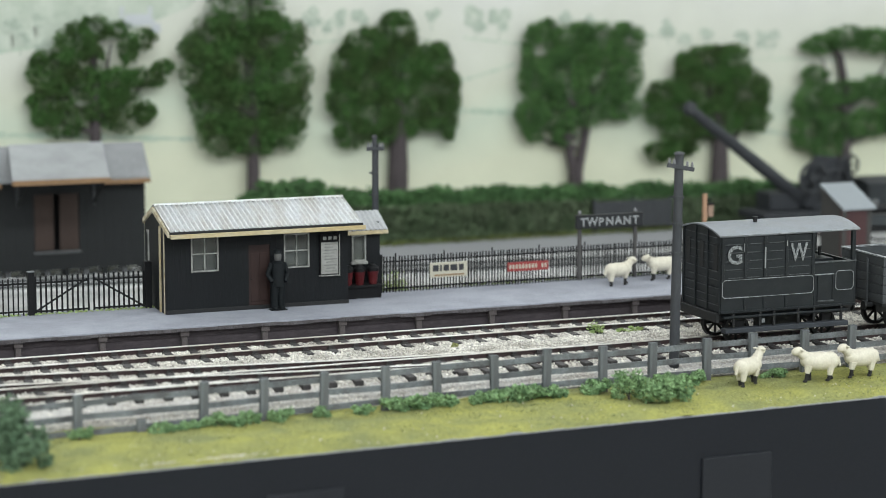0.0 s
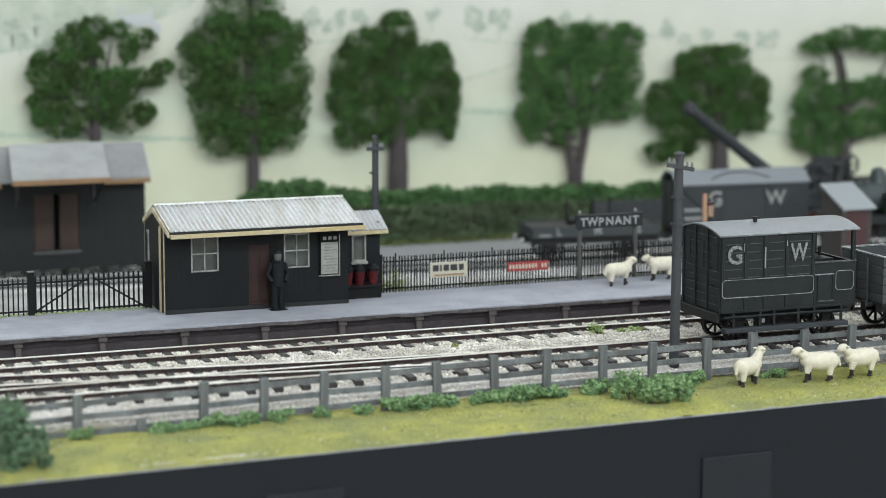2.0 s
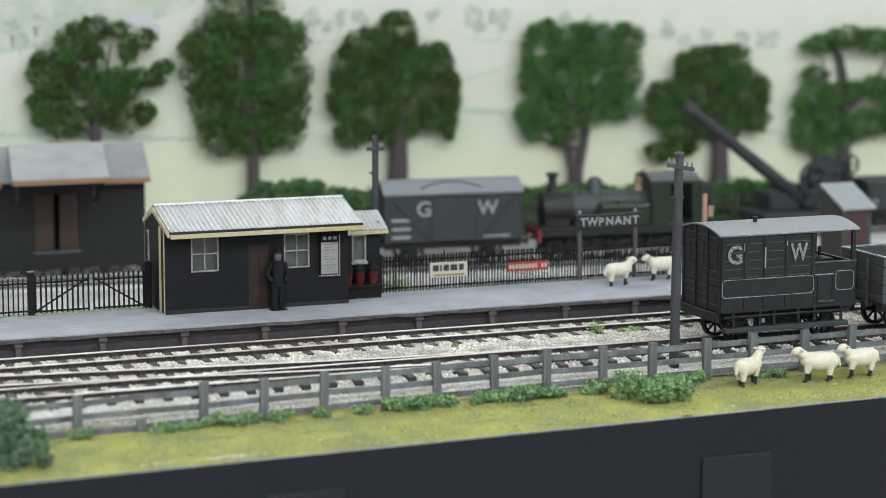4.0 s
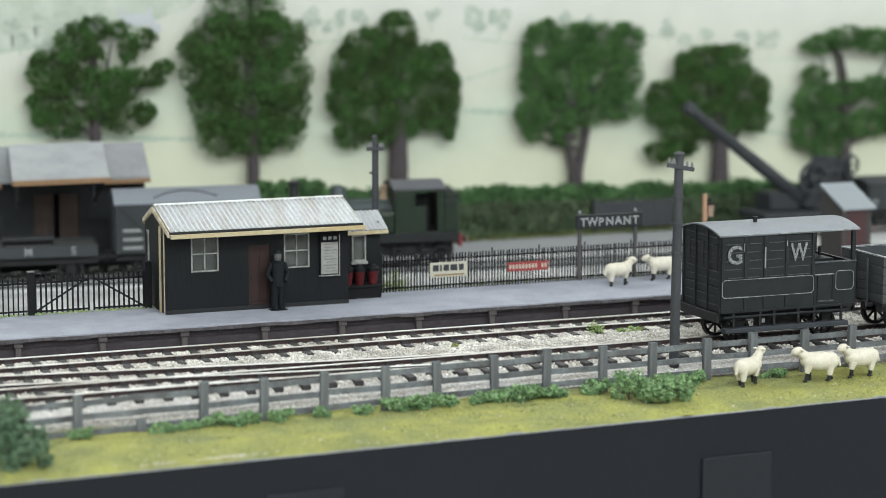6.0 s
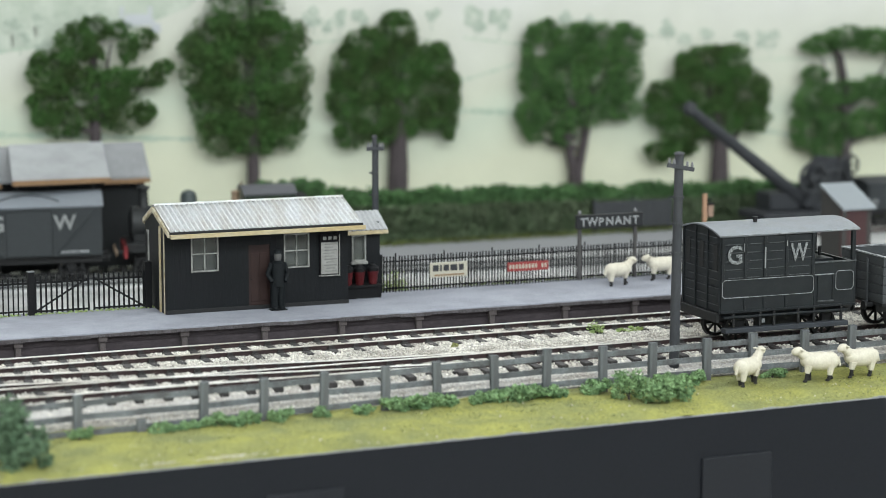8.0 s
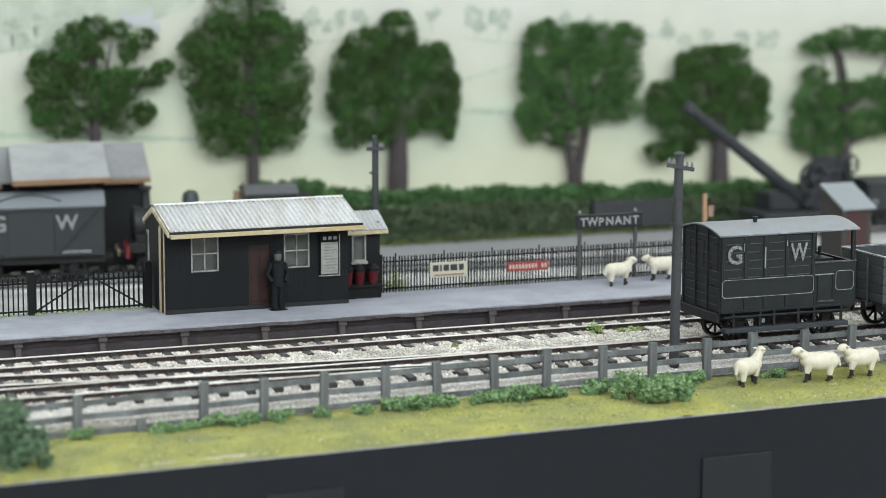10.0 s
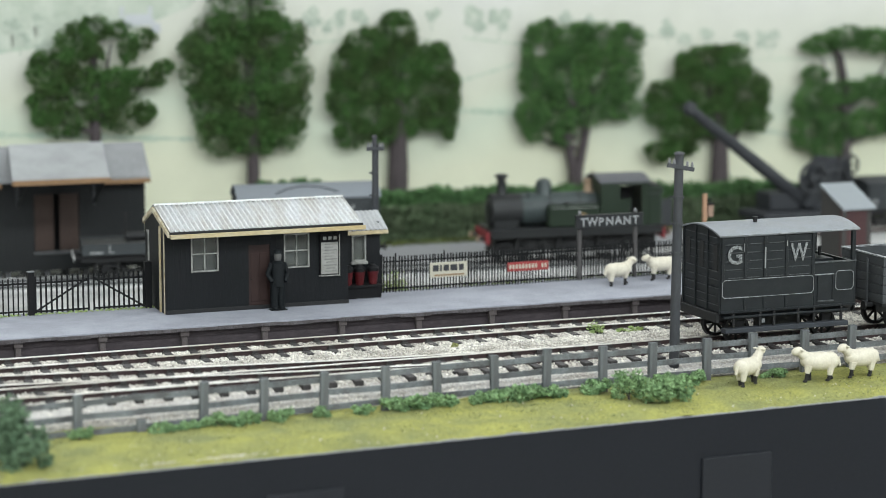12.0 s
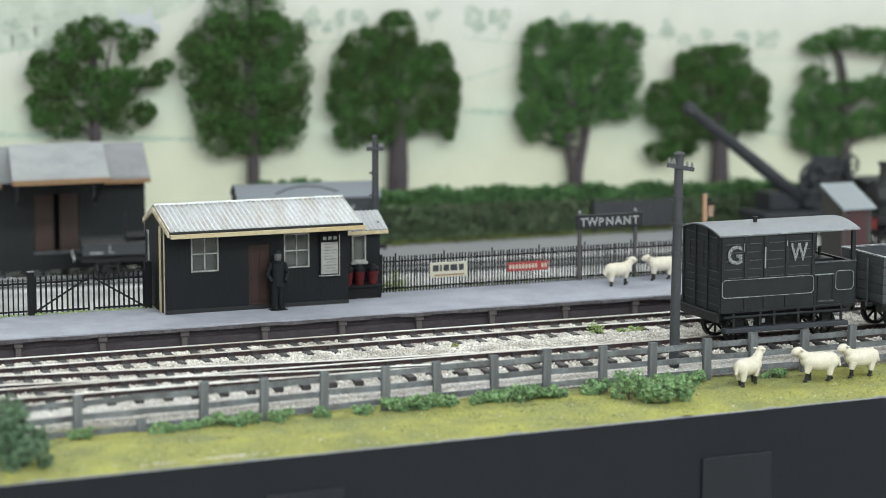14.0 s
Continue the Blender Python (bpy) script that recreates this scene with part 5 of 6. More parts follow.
def hedge():
    g = np.random.default_rng(31)
    n = 44000
    x = g.uniform(340, 840, n)
    bumps = np.array([3.4 * noise.noise((a * 0.055, 0, 0)) + 2.4 * noise.noise((a * 0.16, 4, 0)) for a in x])
    shoulder = 9.5 - (x - 418) * 0.022 + 0.35 * bumps
    top = 18.0 - (x - 418) * 0.022 + bumps + np.where((x > 350) & (x < 384), 6.0, 0)
    u = g.uniform(0, 1, n)
    z = -9.4 + (shoulder + 11.0) * u
    swell = np.array([noise.noise((a * 0.09, b * 0.12, 9)) for a, b in zip(x, z)])
    y = 1120.5 + 3.4 * swell + g.uniform(-1.0, 1.0, n)
    h = thing("hedge", 0, 0, 0, "long dark green hedge with fresher growth on top", "hedge")
    leaves("foliage", np.stack([x, y, z], 1), g.uniform(0.6, 1.4, n), HEDGE_LEAF, h, 32)
    m = 30000
    k = g.integers(0, n, m)
    z = shoulder[k] - 1.5 + (top[k] - shoulder[k] + 1.5) * g.uniform(0, 1, m) ** 0.8 + g.normal(0, 0.7, m)
    y = 1122.5 + 4.0 * swell[k] + g.uniform(0, 12, m) * g.uniform(0, 1, m)
    leaves("top_growth", np.stack([x[k], y, z], 1), g.uniform(0.7, 1.6, m), HEDGE_TOP, h, 33)
    bm = bmesh.new()
    for i in range(50):
        xx = 342 + i * 10
        box(bm, xx, xx + 10, 1123, 1134, -9.6, 8.5 + 1.0 * math.sin(i * 1.3) + (5 if 350 < xx < 375 else 0) - max(0, (xx - 600)) * 0.02)
    part("core", bm, DARK_BUSH, h)


hedge()


def lane_panel():
    p = thing("timber_panel", 0, 0, 0, "dark grey timber panel fence in front of the hedge", "fence panel")
    for i in range(5):
        part("board", boxb(533.5, 580.5, 1116.0, 1117.0, -6.5 + i * 2.9, -3.8 + i * 2.9, bevel=0.15), CRANE_LIGHT, p)
    for x in (534, 557, 579):
        part("post", boxb(x, x + 1.8, 1117.0, 1118.8, -9.6, 9, bevel=0.15), CRANE, p)


lane_panel()


# ---- hand crane on its wagon ----
def crane():
    c = thing("railway_crane", 0, 0, 0, "black railway crane with raised jib on a flat wagon", "crane")
    Y = 1085
    j = part("jib", rodb((574.0, Y, 59.0), (646.0, Y, 5.5), 2.9, 4.0, n=14), CRANE, c, "long black tubular jib", smooth=True)
    part("jib_head", ball(bmesh.new(), (573.6, Y, 59.4), 4.1, 3.4, 4.1), CRANE, j, smooth=True)
    part("pulley", rodb((573.6, Y - 3.2, 59.4), (573.6, Y + 3.2, 59.4), 2.2, n=14), CRANE_LIGHT, j)
    part("wagon_deck", boxb(612, 673, Y - 15, Y + 15, -1.0, 3.2, bevel=0.4), CRANE, c)
    part("front_deck", boxb(604, 650, Y - 16, Y - 6, -3.0, -1.0, bevel=0.3), CRANE_LIGHT, c)
    part("cab_block", boxb(622, 650, Y - 2, Y + 14, 3.2, 12.5, bevel=0.6), CRANE, c)
    part("turntable", rodb((655, Y, 3.2), (655, Y, 6.8), 12, n=20), CRANE, c)
    for s in (-7, 6):
        part("side_frame", prism(bmesh.new(), [(640, 5), (672, 5), (668, 30), (654, 31), (646, 18)], Y + s, Y + s + 1.5), CRANE, c)
    for x, z, r in ((644, 21, 8.5), (658, 16, 9.5), (666, 27, 6.0)):
        w = new("gear_wheel")
        w.parent = c
        bm = bmesh.new()
        n = 26
        prof = ((r, -0.7), (r, 0.7), (r * 0.84, 0.7), (r * 0.84, -0.7))
        rings = [[bm.verts.new((x + a * math.cos(2 * math.pi * i / n), Y - 9 + b, z + a * math.sin(2 * math.pi * i / n))) for i in range(n)] for a, b in prof]
        for k in range(4):
            a, b = rings[k], rings[(k + 1) % 4]
            for i in range(n):
                bm.faces.new((a[i], a[(i + 1) % n], b[(i + 1) % n], b[i]))
        bmesh.ops.recalc_face_normals(bm, faces=bm.faces)
        part("gear_rim", bm, CRANE_LIGHT, w)
        bm = rodb((x, Y - 10, z), (x, Y - 8, z), r * 0.2, n=10)
        for i in range(5):
            a = i * 1.2566
            rod(bm, (x, Y - 9, z), (x + r * 0.88 * math.cos(a), Y - 9, z + r * 0.88 * math.sin(a)), 0.45, n=6)
        part("gear_spokes", bm, CRANE_LIGHT, w)
    part("winch_drum", rodb((660, Y - 6, 22), (660, Y + 6, 22), 5.0, n=16), CRANE, c)
    part("counterweight", boxb(663, 673, Y - 5, Y + 9, 4, 17, bevel=0.8), CRANE, c)
    for x in (622, 662):
        for s in (-8.25, 8.25):
            wheel_parts("wheel", x, Y + s, -3.2, 4.8, c)


crane()


def stored_van():
    v = thing("stored_wagon", 677, 1087, -8, "dark grey covered wagon standing behind the crane", "wagon")
    part("body", boxb(0, 66, -14, 14, 10, 25, bevel=0.4), VAN_GREY, v)
    for i in range(4):
        part("plank", boxb(0.4, 65.6, -14.25, -14, 10.6 + i * 3.6, 13.9 + i * 3.6, bevel=0.1), VAN_GREY, v)
    part("roof", curved_roof(bmesh.new(), -0.8, 67, 14.8, 24.6, 2.0), CRANE_LIGHT, v, smooth=True)
    part("solebar", boxb(0, 66, -11, -9, 7, 10), FRAME_BLACK, v)
    part("end_lamp", ball(bmesh.new(), (4, -14.6, 14.5), 1.6, seg=10), PORCELAIN, v, "pale grey end lamp")
    for x in (12, 54):
        for w in (-8.25, 8.25):
            wheel_parts("wheel", x, w, 5.4, 5.4, v)


stored_van()


# ---- trees ----
def tree(x, label, seed, leaf, lobes, trunk=3.4, n=20000, fork=0.0, gaps=0.0, y=1175.5, zb=-10.7, bend=-1.0):
    """Lobes of foliage as (across, height, half width, half height) round a trunk at x."""
    g = np.random.default_rng(seed)
    x *= y / 1166
    t = thing("tree", x, y, zb, label, "tree", "model trees")
    full = [(a, g.uniform(-4, 3), h, rx, min(rx, 9), rz) for a, h, rx, rz in lobes]
    for a, h, rx, rz in lobes:
        for k in range(4):
            q = g.uniform(0, 6.28)
            full.append((a + rx * 0.72 * math.cos(q), g.uniform(-6, 3), h + rz * 0.72 * math.sin(q), rx * 0.42, min(rx * 0.42, 6), rz * 0.42))
    p = lobes_points(g, full, n, 0.4)
    keep = np.array([noise.noise((a * 0.12 + seed, b * 0.12, c * 0.12)) > -0.45 + gaps for a, b, c in p])
    p = p[keep]
    p[:, 1] = np.clip(p[:, 1] * 0.4, -7, 5.5)
    leaves("crown", p, g.uniform(0.5, 1.15, len(p)), leaf, t, seed)
    low = min(h - rz for _, h, _, rz in lobes)
    mid = sum(h for _, h, _, _ in lobes) / len(lobes)
    top = max(h for _, h, _, _ in lobes)
    bm = rodb((0, 0, -0.5), (0, 0, low * 0.4), trunk * 1.35, trunk * 1.05, n=10)
    if fork:
        rod(bm, (0, 0, low * 0.38), (0.1, 0, low * 0.62), trunk * 1.05, trunk * 1.1, n=10)
        rod(bm, (0.4, 0, low * 0.55), (fork, 0, low * 1.1), trunk * 0.72, trunk * 0.6, n=9)
        rod(bm, (fork, 0, low * 1.1), (fork * 1.5, 0, mid), trunk * 0.6, trunk * 0.35, n=9)
        rod(bm, (-0.3, 0, low * 0.55), (-fork * 0.6, 0, low * 1.1), trunk * 0.72, trunk * 0.6, n=9)
        rod(bm, (-fork * 0.6, 0, low * 1.1), (-fork * 1.1, 0, mid), trunk * 0.6, trunk * 0.35, n=9)
    else:
        rod(bm, (0, 0, low * 0.4), (0.3, 0, low * 0.75), trunk * 1.05, trunk, n=10)
        rod(bm, (0.3, 0, low * 0.75), (1.5, 0, mid), trunk, trunk * 0.6, n=9)
        rod(bm, (1.5, 0, mid), (1.5 + bend * 0.3, 0, mid + (top - mid) * 0.6), trunk * 0.6, trunk * 0.5, n=8)
        rod(bm, (1.5 + bend * 0.3, 0, mid + (top - mid) * 0.6), (bend, 0, top), trunk * 0.5, trunk * 0.25, n=8)
    for v in bm.verts:
        v.co.y += 3.0 * min(1.0, max(0.0, (v.co.z - low * 0.8) / 12))
    part("trunk", bm, BARK, t, "purple-brown bark", smooth=True)
    for k, (a, h, rx, rz) in enumerate(lobes[::3]):
        z0 = low * 0.9 + max(0, h - low) * 0.45
        knee = (a * 0.55, 3.0, z0 + (h - z0) * 0.35)
        part("limb", rod(rodb((0.5, 0, z0), knee, trunk * 0.42, trunk * 0.3, n=7), knee, (a * 0.8, 3, z0 + (h - z0) * 0.8), trunk * 0.3, trunk * 0.12, n=7), BARK, t)


tree(274.6, "broad dark green model tree with an open crown", 101, LEAF_DARK,
     [(-21, 91, 13, 13), (-9, 106, 12, 10), (2, 113, 9, 7), (13, 112, 7, 5), (26, 107, 8, 6), (18, 103, 5, 9), (-25, 74, 10, 11), (-16, 66, 12, 9), (-10, 85, 12, 10), (1, 96, 5, 10), (11, 84, 10, 10), (27, 87, 12, 6), (37, 92, 6, 5), (15, 70, 13, 12), (27, 69, 6, 7), (4, 71, 9, 7)], n=16000, gaps=0.1)
tree(358.8, "tall dense dark green model tree", 102, LEAF_DARK,
     [(-4, 120, 22, 17), (-19, 106, 17, 15), (11, 105, 19, 15), (-23, 89, 17, 15), (-4, 91, 22, 18), (17, 87, 16, 16), (-20, 71, 15, 16), (-2, 70, 22, 16), (19, 68, 14, 16), (-16, 56, 15, 12), (1, 54, 17, 10), (17, 56, 13, 10), (-32, 101, 8, 7), (-4, 138, 17, 12)], n=28000)
tree(440.1, "round dark green model tree with a thick trunk", 103, LEAF_DARK,
     [(-1, 108, 13, 11), (-20, 101, 13, 10), (-29, 89, 11, 13), (-17, 83, 16, 14), (3, 89, 18, 17), (19, 91, 13, 12), (27, 76, 10, 14), (-30, 73, 11, 12), (-14, 65, 15, 12), (6, 67, 16, 14), (24, 64, 12, 11), (-27, 53, 10, 8), (-4, 54, 15, 6), (30, 56, 5, 7)], trunk=5.6, n=24000, gaps=0.05)
tree(545.8, "lighter green model tree with a forked trunk", 104, LEAF_LIGHT,
     [(-20, 99, 14, 14), (-3, 101, 15, 11), (14, 101, 16, 11), (30, 99, 12, 11), (-25, 80, 10, 14), (-7, 83, 17, 14), (14, 79, 17, 14), (31, 82, 11, 13), (-27, 60, 10, 11), (-12, 60, 14, 11), (7, 62, 14, 9), (30, 63, 12, 8), (-25, 49, 5, 4), (-6, 48, 9, 5)], trunk=4.0, n=22000, fork=7.0, gaps=0.05)
tree(636.0, "low spreading dark green model tree", 105, LEAF_DARK,
     [(-9, 87, 16, 10), (9, 88, 13, 10), (-20, 84, 11, 10), (-34, 70, 14, 8), (-9, 71, 20, 13), (17, 70, 15, 14), (21, 54, 11, 8), (-39, 59, 10, 8), (-23, 49, 16, 10), (-1, 54, 18, 10), (-39, 38, 9, 7), (-26, 39, 11, 6)], trunk=5.4, n=21000, gaps=0.08)
tree(718.0, "flat-topped model tree with layered branches", 106, LEAF_LIGHT,
     [(-18, 96, 13, 6), (1, 100, 17, 7), (20, 97, 17, 8), (39, 96, 16, 8), (-21, 78, 9, 6), (-21, 65, 15, 11), (-2, 68, 17, 7), (21, 70, 17, 7), (-24, 47, 12, 13), (-7, 48, 15, 10), (17, 49, 19, 9), (-13, 35, 13, 5), (37, 53, 16, 13), (40, 70, 16, 10)], trunk=4.3, n=20000, gaps=0.05, bend=-13.0)


# ---- painted backscene ----
def backscene():
    b = single("backdrop", boxb(-200, 1300, 1182, 1188, -60, 330), BACKSCENE, "hand-painted backscene board of pale hills", "backdrop", kind="structure")
    g = random.Random(77)
    for x, z, s in ((398, 104, 10), (413, 103, 9), (405, 100, 7), (492, 101, 11), (506, 101, 11), (610, 94, 9), (621, 89, 8), (634, 89, 8), (658, 88, 9), (668, 87, 8), (677, 86, 9), (237, 101, 10), (249, 105, 9), (560, 100, 7), (241, 95, 8), (253, 92, 8), (262, 98, 7), (425, 104, 8), (466, 104, 8), (546, 101, 8)):
        bm = bmesh.new()
        for k in range(6):
            r = s * 0.3 * g.uniform(0.7, 1.2)
            cx, cz = x + g.uniform(-0.4, 0.4) * s, z + g.uniform(-0.2, 0.6) * s
            rod(bm, (cx, 1181.8 - 0.03 * k, cz), (cx, 1182.1, cz), r, n=11)
        box(bm, x - 0.4, x + 0.4, 1181.9, 1182.1, z - 0.8 * s, z)
        part("painted_tree", bm, PAINT_TREE, b)
    for x0, z0, x1, z1, w in ((225, 49, 330, 43, 4), (485, 93, 518, 89, 1.2), (470, 66, 516, 78, 1.4), (470, 54, 520, 51, 4), (520, 90, 600, 92, 1.2), (665, 37, 700, 31, 3.5), (200, 88, 300, 98, 1.2), (390, 92, 440, 94, 1.2), (640, 78, 720, 76, 1.2)):
        bm = bmesh.new()
        n = 16
        for i in range(n):
            u, v = i / n, (i + 1.25) / n
            hh = w * g.uniform(0.4, 1.0)
            cz = z0 + (z1 - z0) * (u + v) / 2
            box(bm, x0 + (x1 - x0) * u, x0 + (x1 - x0) * v, 1181.84 - 0.01 * (i % 3), 1182.1, cz - hh / 2, cz + hh / 2)
        part("painted_hedge", bm, PAINT_HEDGE, b)
    part("painted_hill", prism(bmesh.new(), [(120, 84), (215, 88), (262, 94), (300, 101), (330, 112), (352, 136), (120, 150)], 1181.9, 1182.1), PAINT_HILL, b)
    part("painted_house", boxb(309.5, 314.5, 1181.75, 1182.1, 99, 104), PAINT_HOUSE, b)
    part("painted_house_roof", prism(bmesh.new(), [(293.5, 103), (311, 103), (315, 98.6), (309, 109), (296.5, 109)], 1181.6, 1182.1), PAINT_HOUSE, b)
    for x in (293, 308):
        part("painted_chimney", boxb(x, x + 2, 1181.55, 1182.1, 107, 113), PAINT_HOUSE, b)


backscene()


# ---- the train on the yard track: flat wagon, goods van, tank engine ----
def goods_van():
    v = thing("goods_van", 306, 1041, -8, "dark grey goods van with pale roof and white letters", "goods van")
    L, H, z0, z1 = 67.4, 13.5, 12.9, 37.0
    b = part("body", boxb(0, L, -H, H, z0, z1, bevel=0.3), VAN_GREY, v)
    for i in range(7):
        z = z0 + 0.5 + i * 3.4
        part("plank", boxb(1.0, 22.6, -H - 0.18, -H, z, z + 3.2), VAN_GREY, b)
        part("plank", boxb(45.2, L - 1.0, -H - 0.18, -H, z, z + 3.2), VAN_GREY, b)
    part("sliding_door", boxb(23.2, 44.4, -H - 0.6, -H, z0 + 0.6, z1 - 2.6, bevel=0.2), VAN_GREY, b)
    part("door_rail", boxb(20, 48, -H - 0.9, -H, z1 - 2.4, z1 - 1.6), VAN_GREY, b)
    for x in (0, L - 1.4, 21.6, 45.0):
        part("framing_post", boxb(x, x + 1.4, -H - 0.5, -H - 0.18, z0, z1 - 0.6), VAN_GREY, b)
    for x0, x1 in ((1.4, 21.6), (L - 1.4, 46.4)):
        part("diagonal", rodb((x0, -H - 0.3, z1 - 1.2), (x1, -H - 0.3, z0 + 1.0), 0.55, n=5), VAN_GREY, b)
    for y in (-7, 6):
        part("end_stanchion", boxb(-0.8, 0, y, y + 1.4, z0, z1 + 2), VAN_GREY, b)
    r = part("roof", curved_roof(bmesh.new(), -0.8, L + 0.8, H + 0.7, z1 - 0.3, 5.4), VAN_ROOF, v, "pale grey arched roof", smooth=True)
    bm = bmesh.new()
    pts = [(18 + 30 * i / 12, -H * 0.86 + 5.5 * math.sin(math.pi * i / 12)) for i in range(13)]
    for (xa, ya), (xb, yb) in zip(pts, pts[1:]):
        za, zb = (z1 - 0.2 + 5.4 * (1 - (q / (H + 0.7)) ** 2) for q in (ya, yb))
        rod(bm, (xa, ya, za), (xb, yb, zb), 0.4, n=5)
    part("rain_strip", bm, CRANE_LIGHT, r, "curved dark rain strip")
    letters("letter_g", "G", 10.4, LETTER, v, at(19.0, -H - 0.75, 28.8) @ UPRIGHT, 0.1)
    letters("letter_w", "W", 9.6, LETTER, v, at(50.3, -H - 0.75, 28.7) @ UPRIGHT, 0.1)
    for k, z in enumerate((23.2, 19.0, 15.0)):
        part("number_bar", boxb(3.2, 12.4, -H - 0.35, -H - 0.18, z, z + 1.5), LETTER, b)
    part("number_bar", boxb(48, 61, -H - 0.35, -H - 0.18, 14.6, 15.6), TOAD_DRY, b)
    part("solebar", boxb(0, L, -H + 3, -H + 4.5, 9.4, z0), FRAME_BLACK, v)
    part("solebar", boxb(0, L, H - 4.5, H - 3, 9.4, z0), FRAME_BLACK, v)
    part("footboard", boxb(8, L - 8, -H, -H + 2.6, 4.2, 5.0), FRAME_BLACK, v)
    ws = []
    for x in (14, 53):
        part("axlebox", boxb(x - 2.2, x + 2.2, -H + 4.5, -H + 6, 4, 9.4, bevel=0.3), FRAME_BLACK, v)
        ws += [wheel_parts("wheel", x, s, 6.0, 6.0, v) for s in (-8.25, 8.25)]
    buffer_pair(v, 0, 11, -1)
    buffer_pair(v, L, 11, 1)
    return v, ws


def flat_wagon():
    v = thing("flat_wagon", 219, 1041, -8, "low grey flat wagon carrying a black cylinder load", "flat wagon")
    X0, L, H = 6.4, 71.4, 13.5
    part("deck", boxb(X0, L, -H + 1, H - 1, 15.6, 16.8), FLAT_DECK, v, "grey plank deck")
    for i in range(13):
        part("deck_plank", boxb(X0 + 0.4 + i * 4.95, X0 + 5.15 + i * 4.95, -H + 1, H - 1, 16.8, 17.2, bevel=0.1), FLAT_DECK, v)
    for y in (-H, H - 1):
        part("side_board", boxb(X0, L, y, y + 1, 12.6, 17.6, bevel=0.2), FLAT_GREY, v)
        # the highlight on the board top, painted as a lighter rim
        part("top_rim", boxb(X0, L, y - 0.1, y + 1.1, 17.6, 18.0), CRANE_LIGHT, v, "thin pale rim painted as the board's top highlight")
    for x in (X0, L - 1):
        part("end_board", boxb(x, x + 1, -H + 1, H - 1, 12.6, 18.0, bevel=0.2), FLAT_GREY, v)
    for ch, x in (("L", 19.9), ("M", 39.4), ("S", 60.2)):
        letters("letter", ch, 5.2, LETTER, v, at(x, -H - 0.1, 15.4) @ UPRIGHT, 0.1)
    part("load_bar", boxb(10, 16, -H - 0.1, -H, 13.4, 14.4), LETTER, v)
    c = part("cylinder_load", rodb((27.8, 0, 19.4), (51.5, 0, 19.4), 2.1, n=16), FRAME_BLACK, v, "black cylindrical load", smooth=True)
    for x in (28, 50):
        part("load_chock", boxb(x, x + 1.6, -4, 4, 17.2, 18.0), FRAME_BLACK, c)
        part("stanchion", rodb((x, 3.2, 17), (x, 3.2, 30), 0.6, n=6), FRAME_BLACK, v)
    part("solebar", boxb(X0, L, -H + 3, -H + 4.5, 9.0, 12.6), FRAME_BLACK, v)
    part("solebar", boxb(X0, L, H - 4.5, H - 3, 9.0, 12.6), FRAME_BLACK, v)
    part("truss", rod(rodb((14, -H + 3.5, 9), (28, -H + 3.5, 5), 0.5, n=6), (28, -H + 3.5, 5), (52, -H + 3.5, 5), 0.5, n=6), FRAME_BLACK, v)
    ws = []
    for x in (18, 59):
        part("axlebox", boxb(x - 2.2, x + 2.2, -H + 4.5, -H + 6, 4, 9.0, bevel=0.3), FRAME_BLACK, v)
        ws += [wheel_parts("wheel", x, s, 6.0, 6.0, v) for s in (-8.25, 8.25)]
    buffer_pair(v, X0, 11, -1, head=STEEL)
    buffer_pair(v, L, 11, 1)
    return v, ws


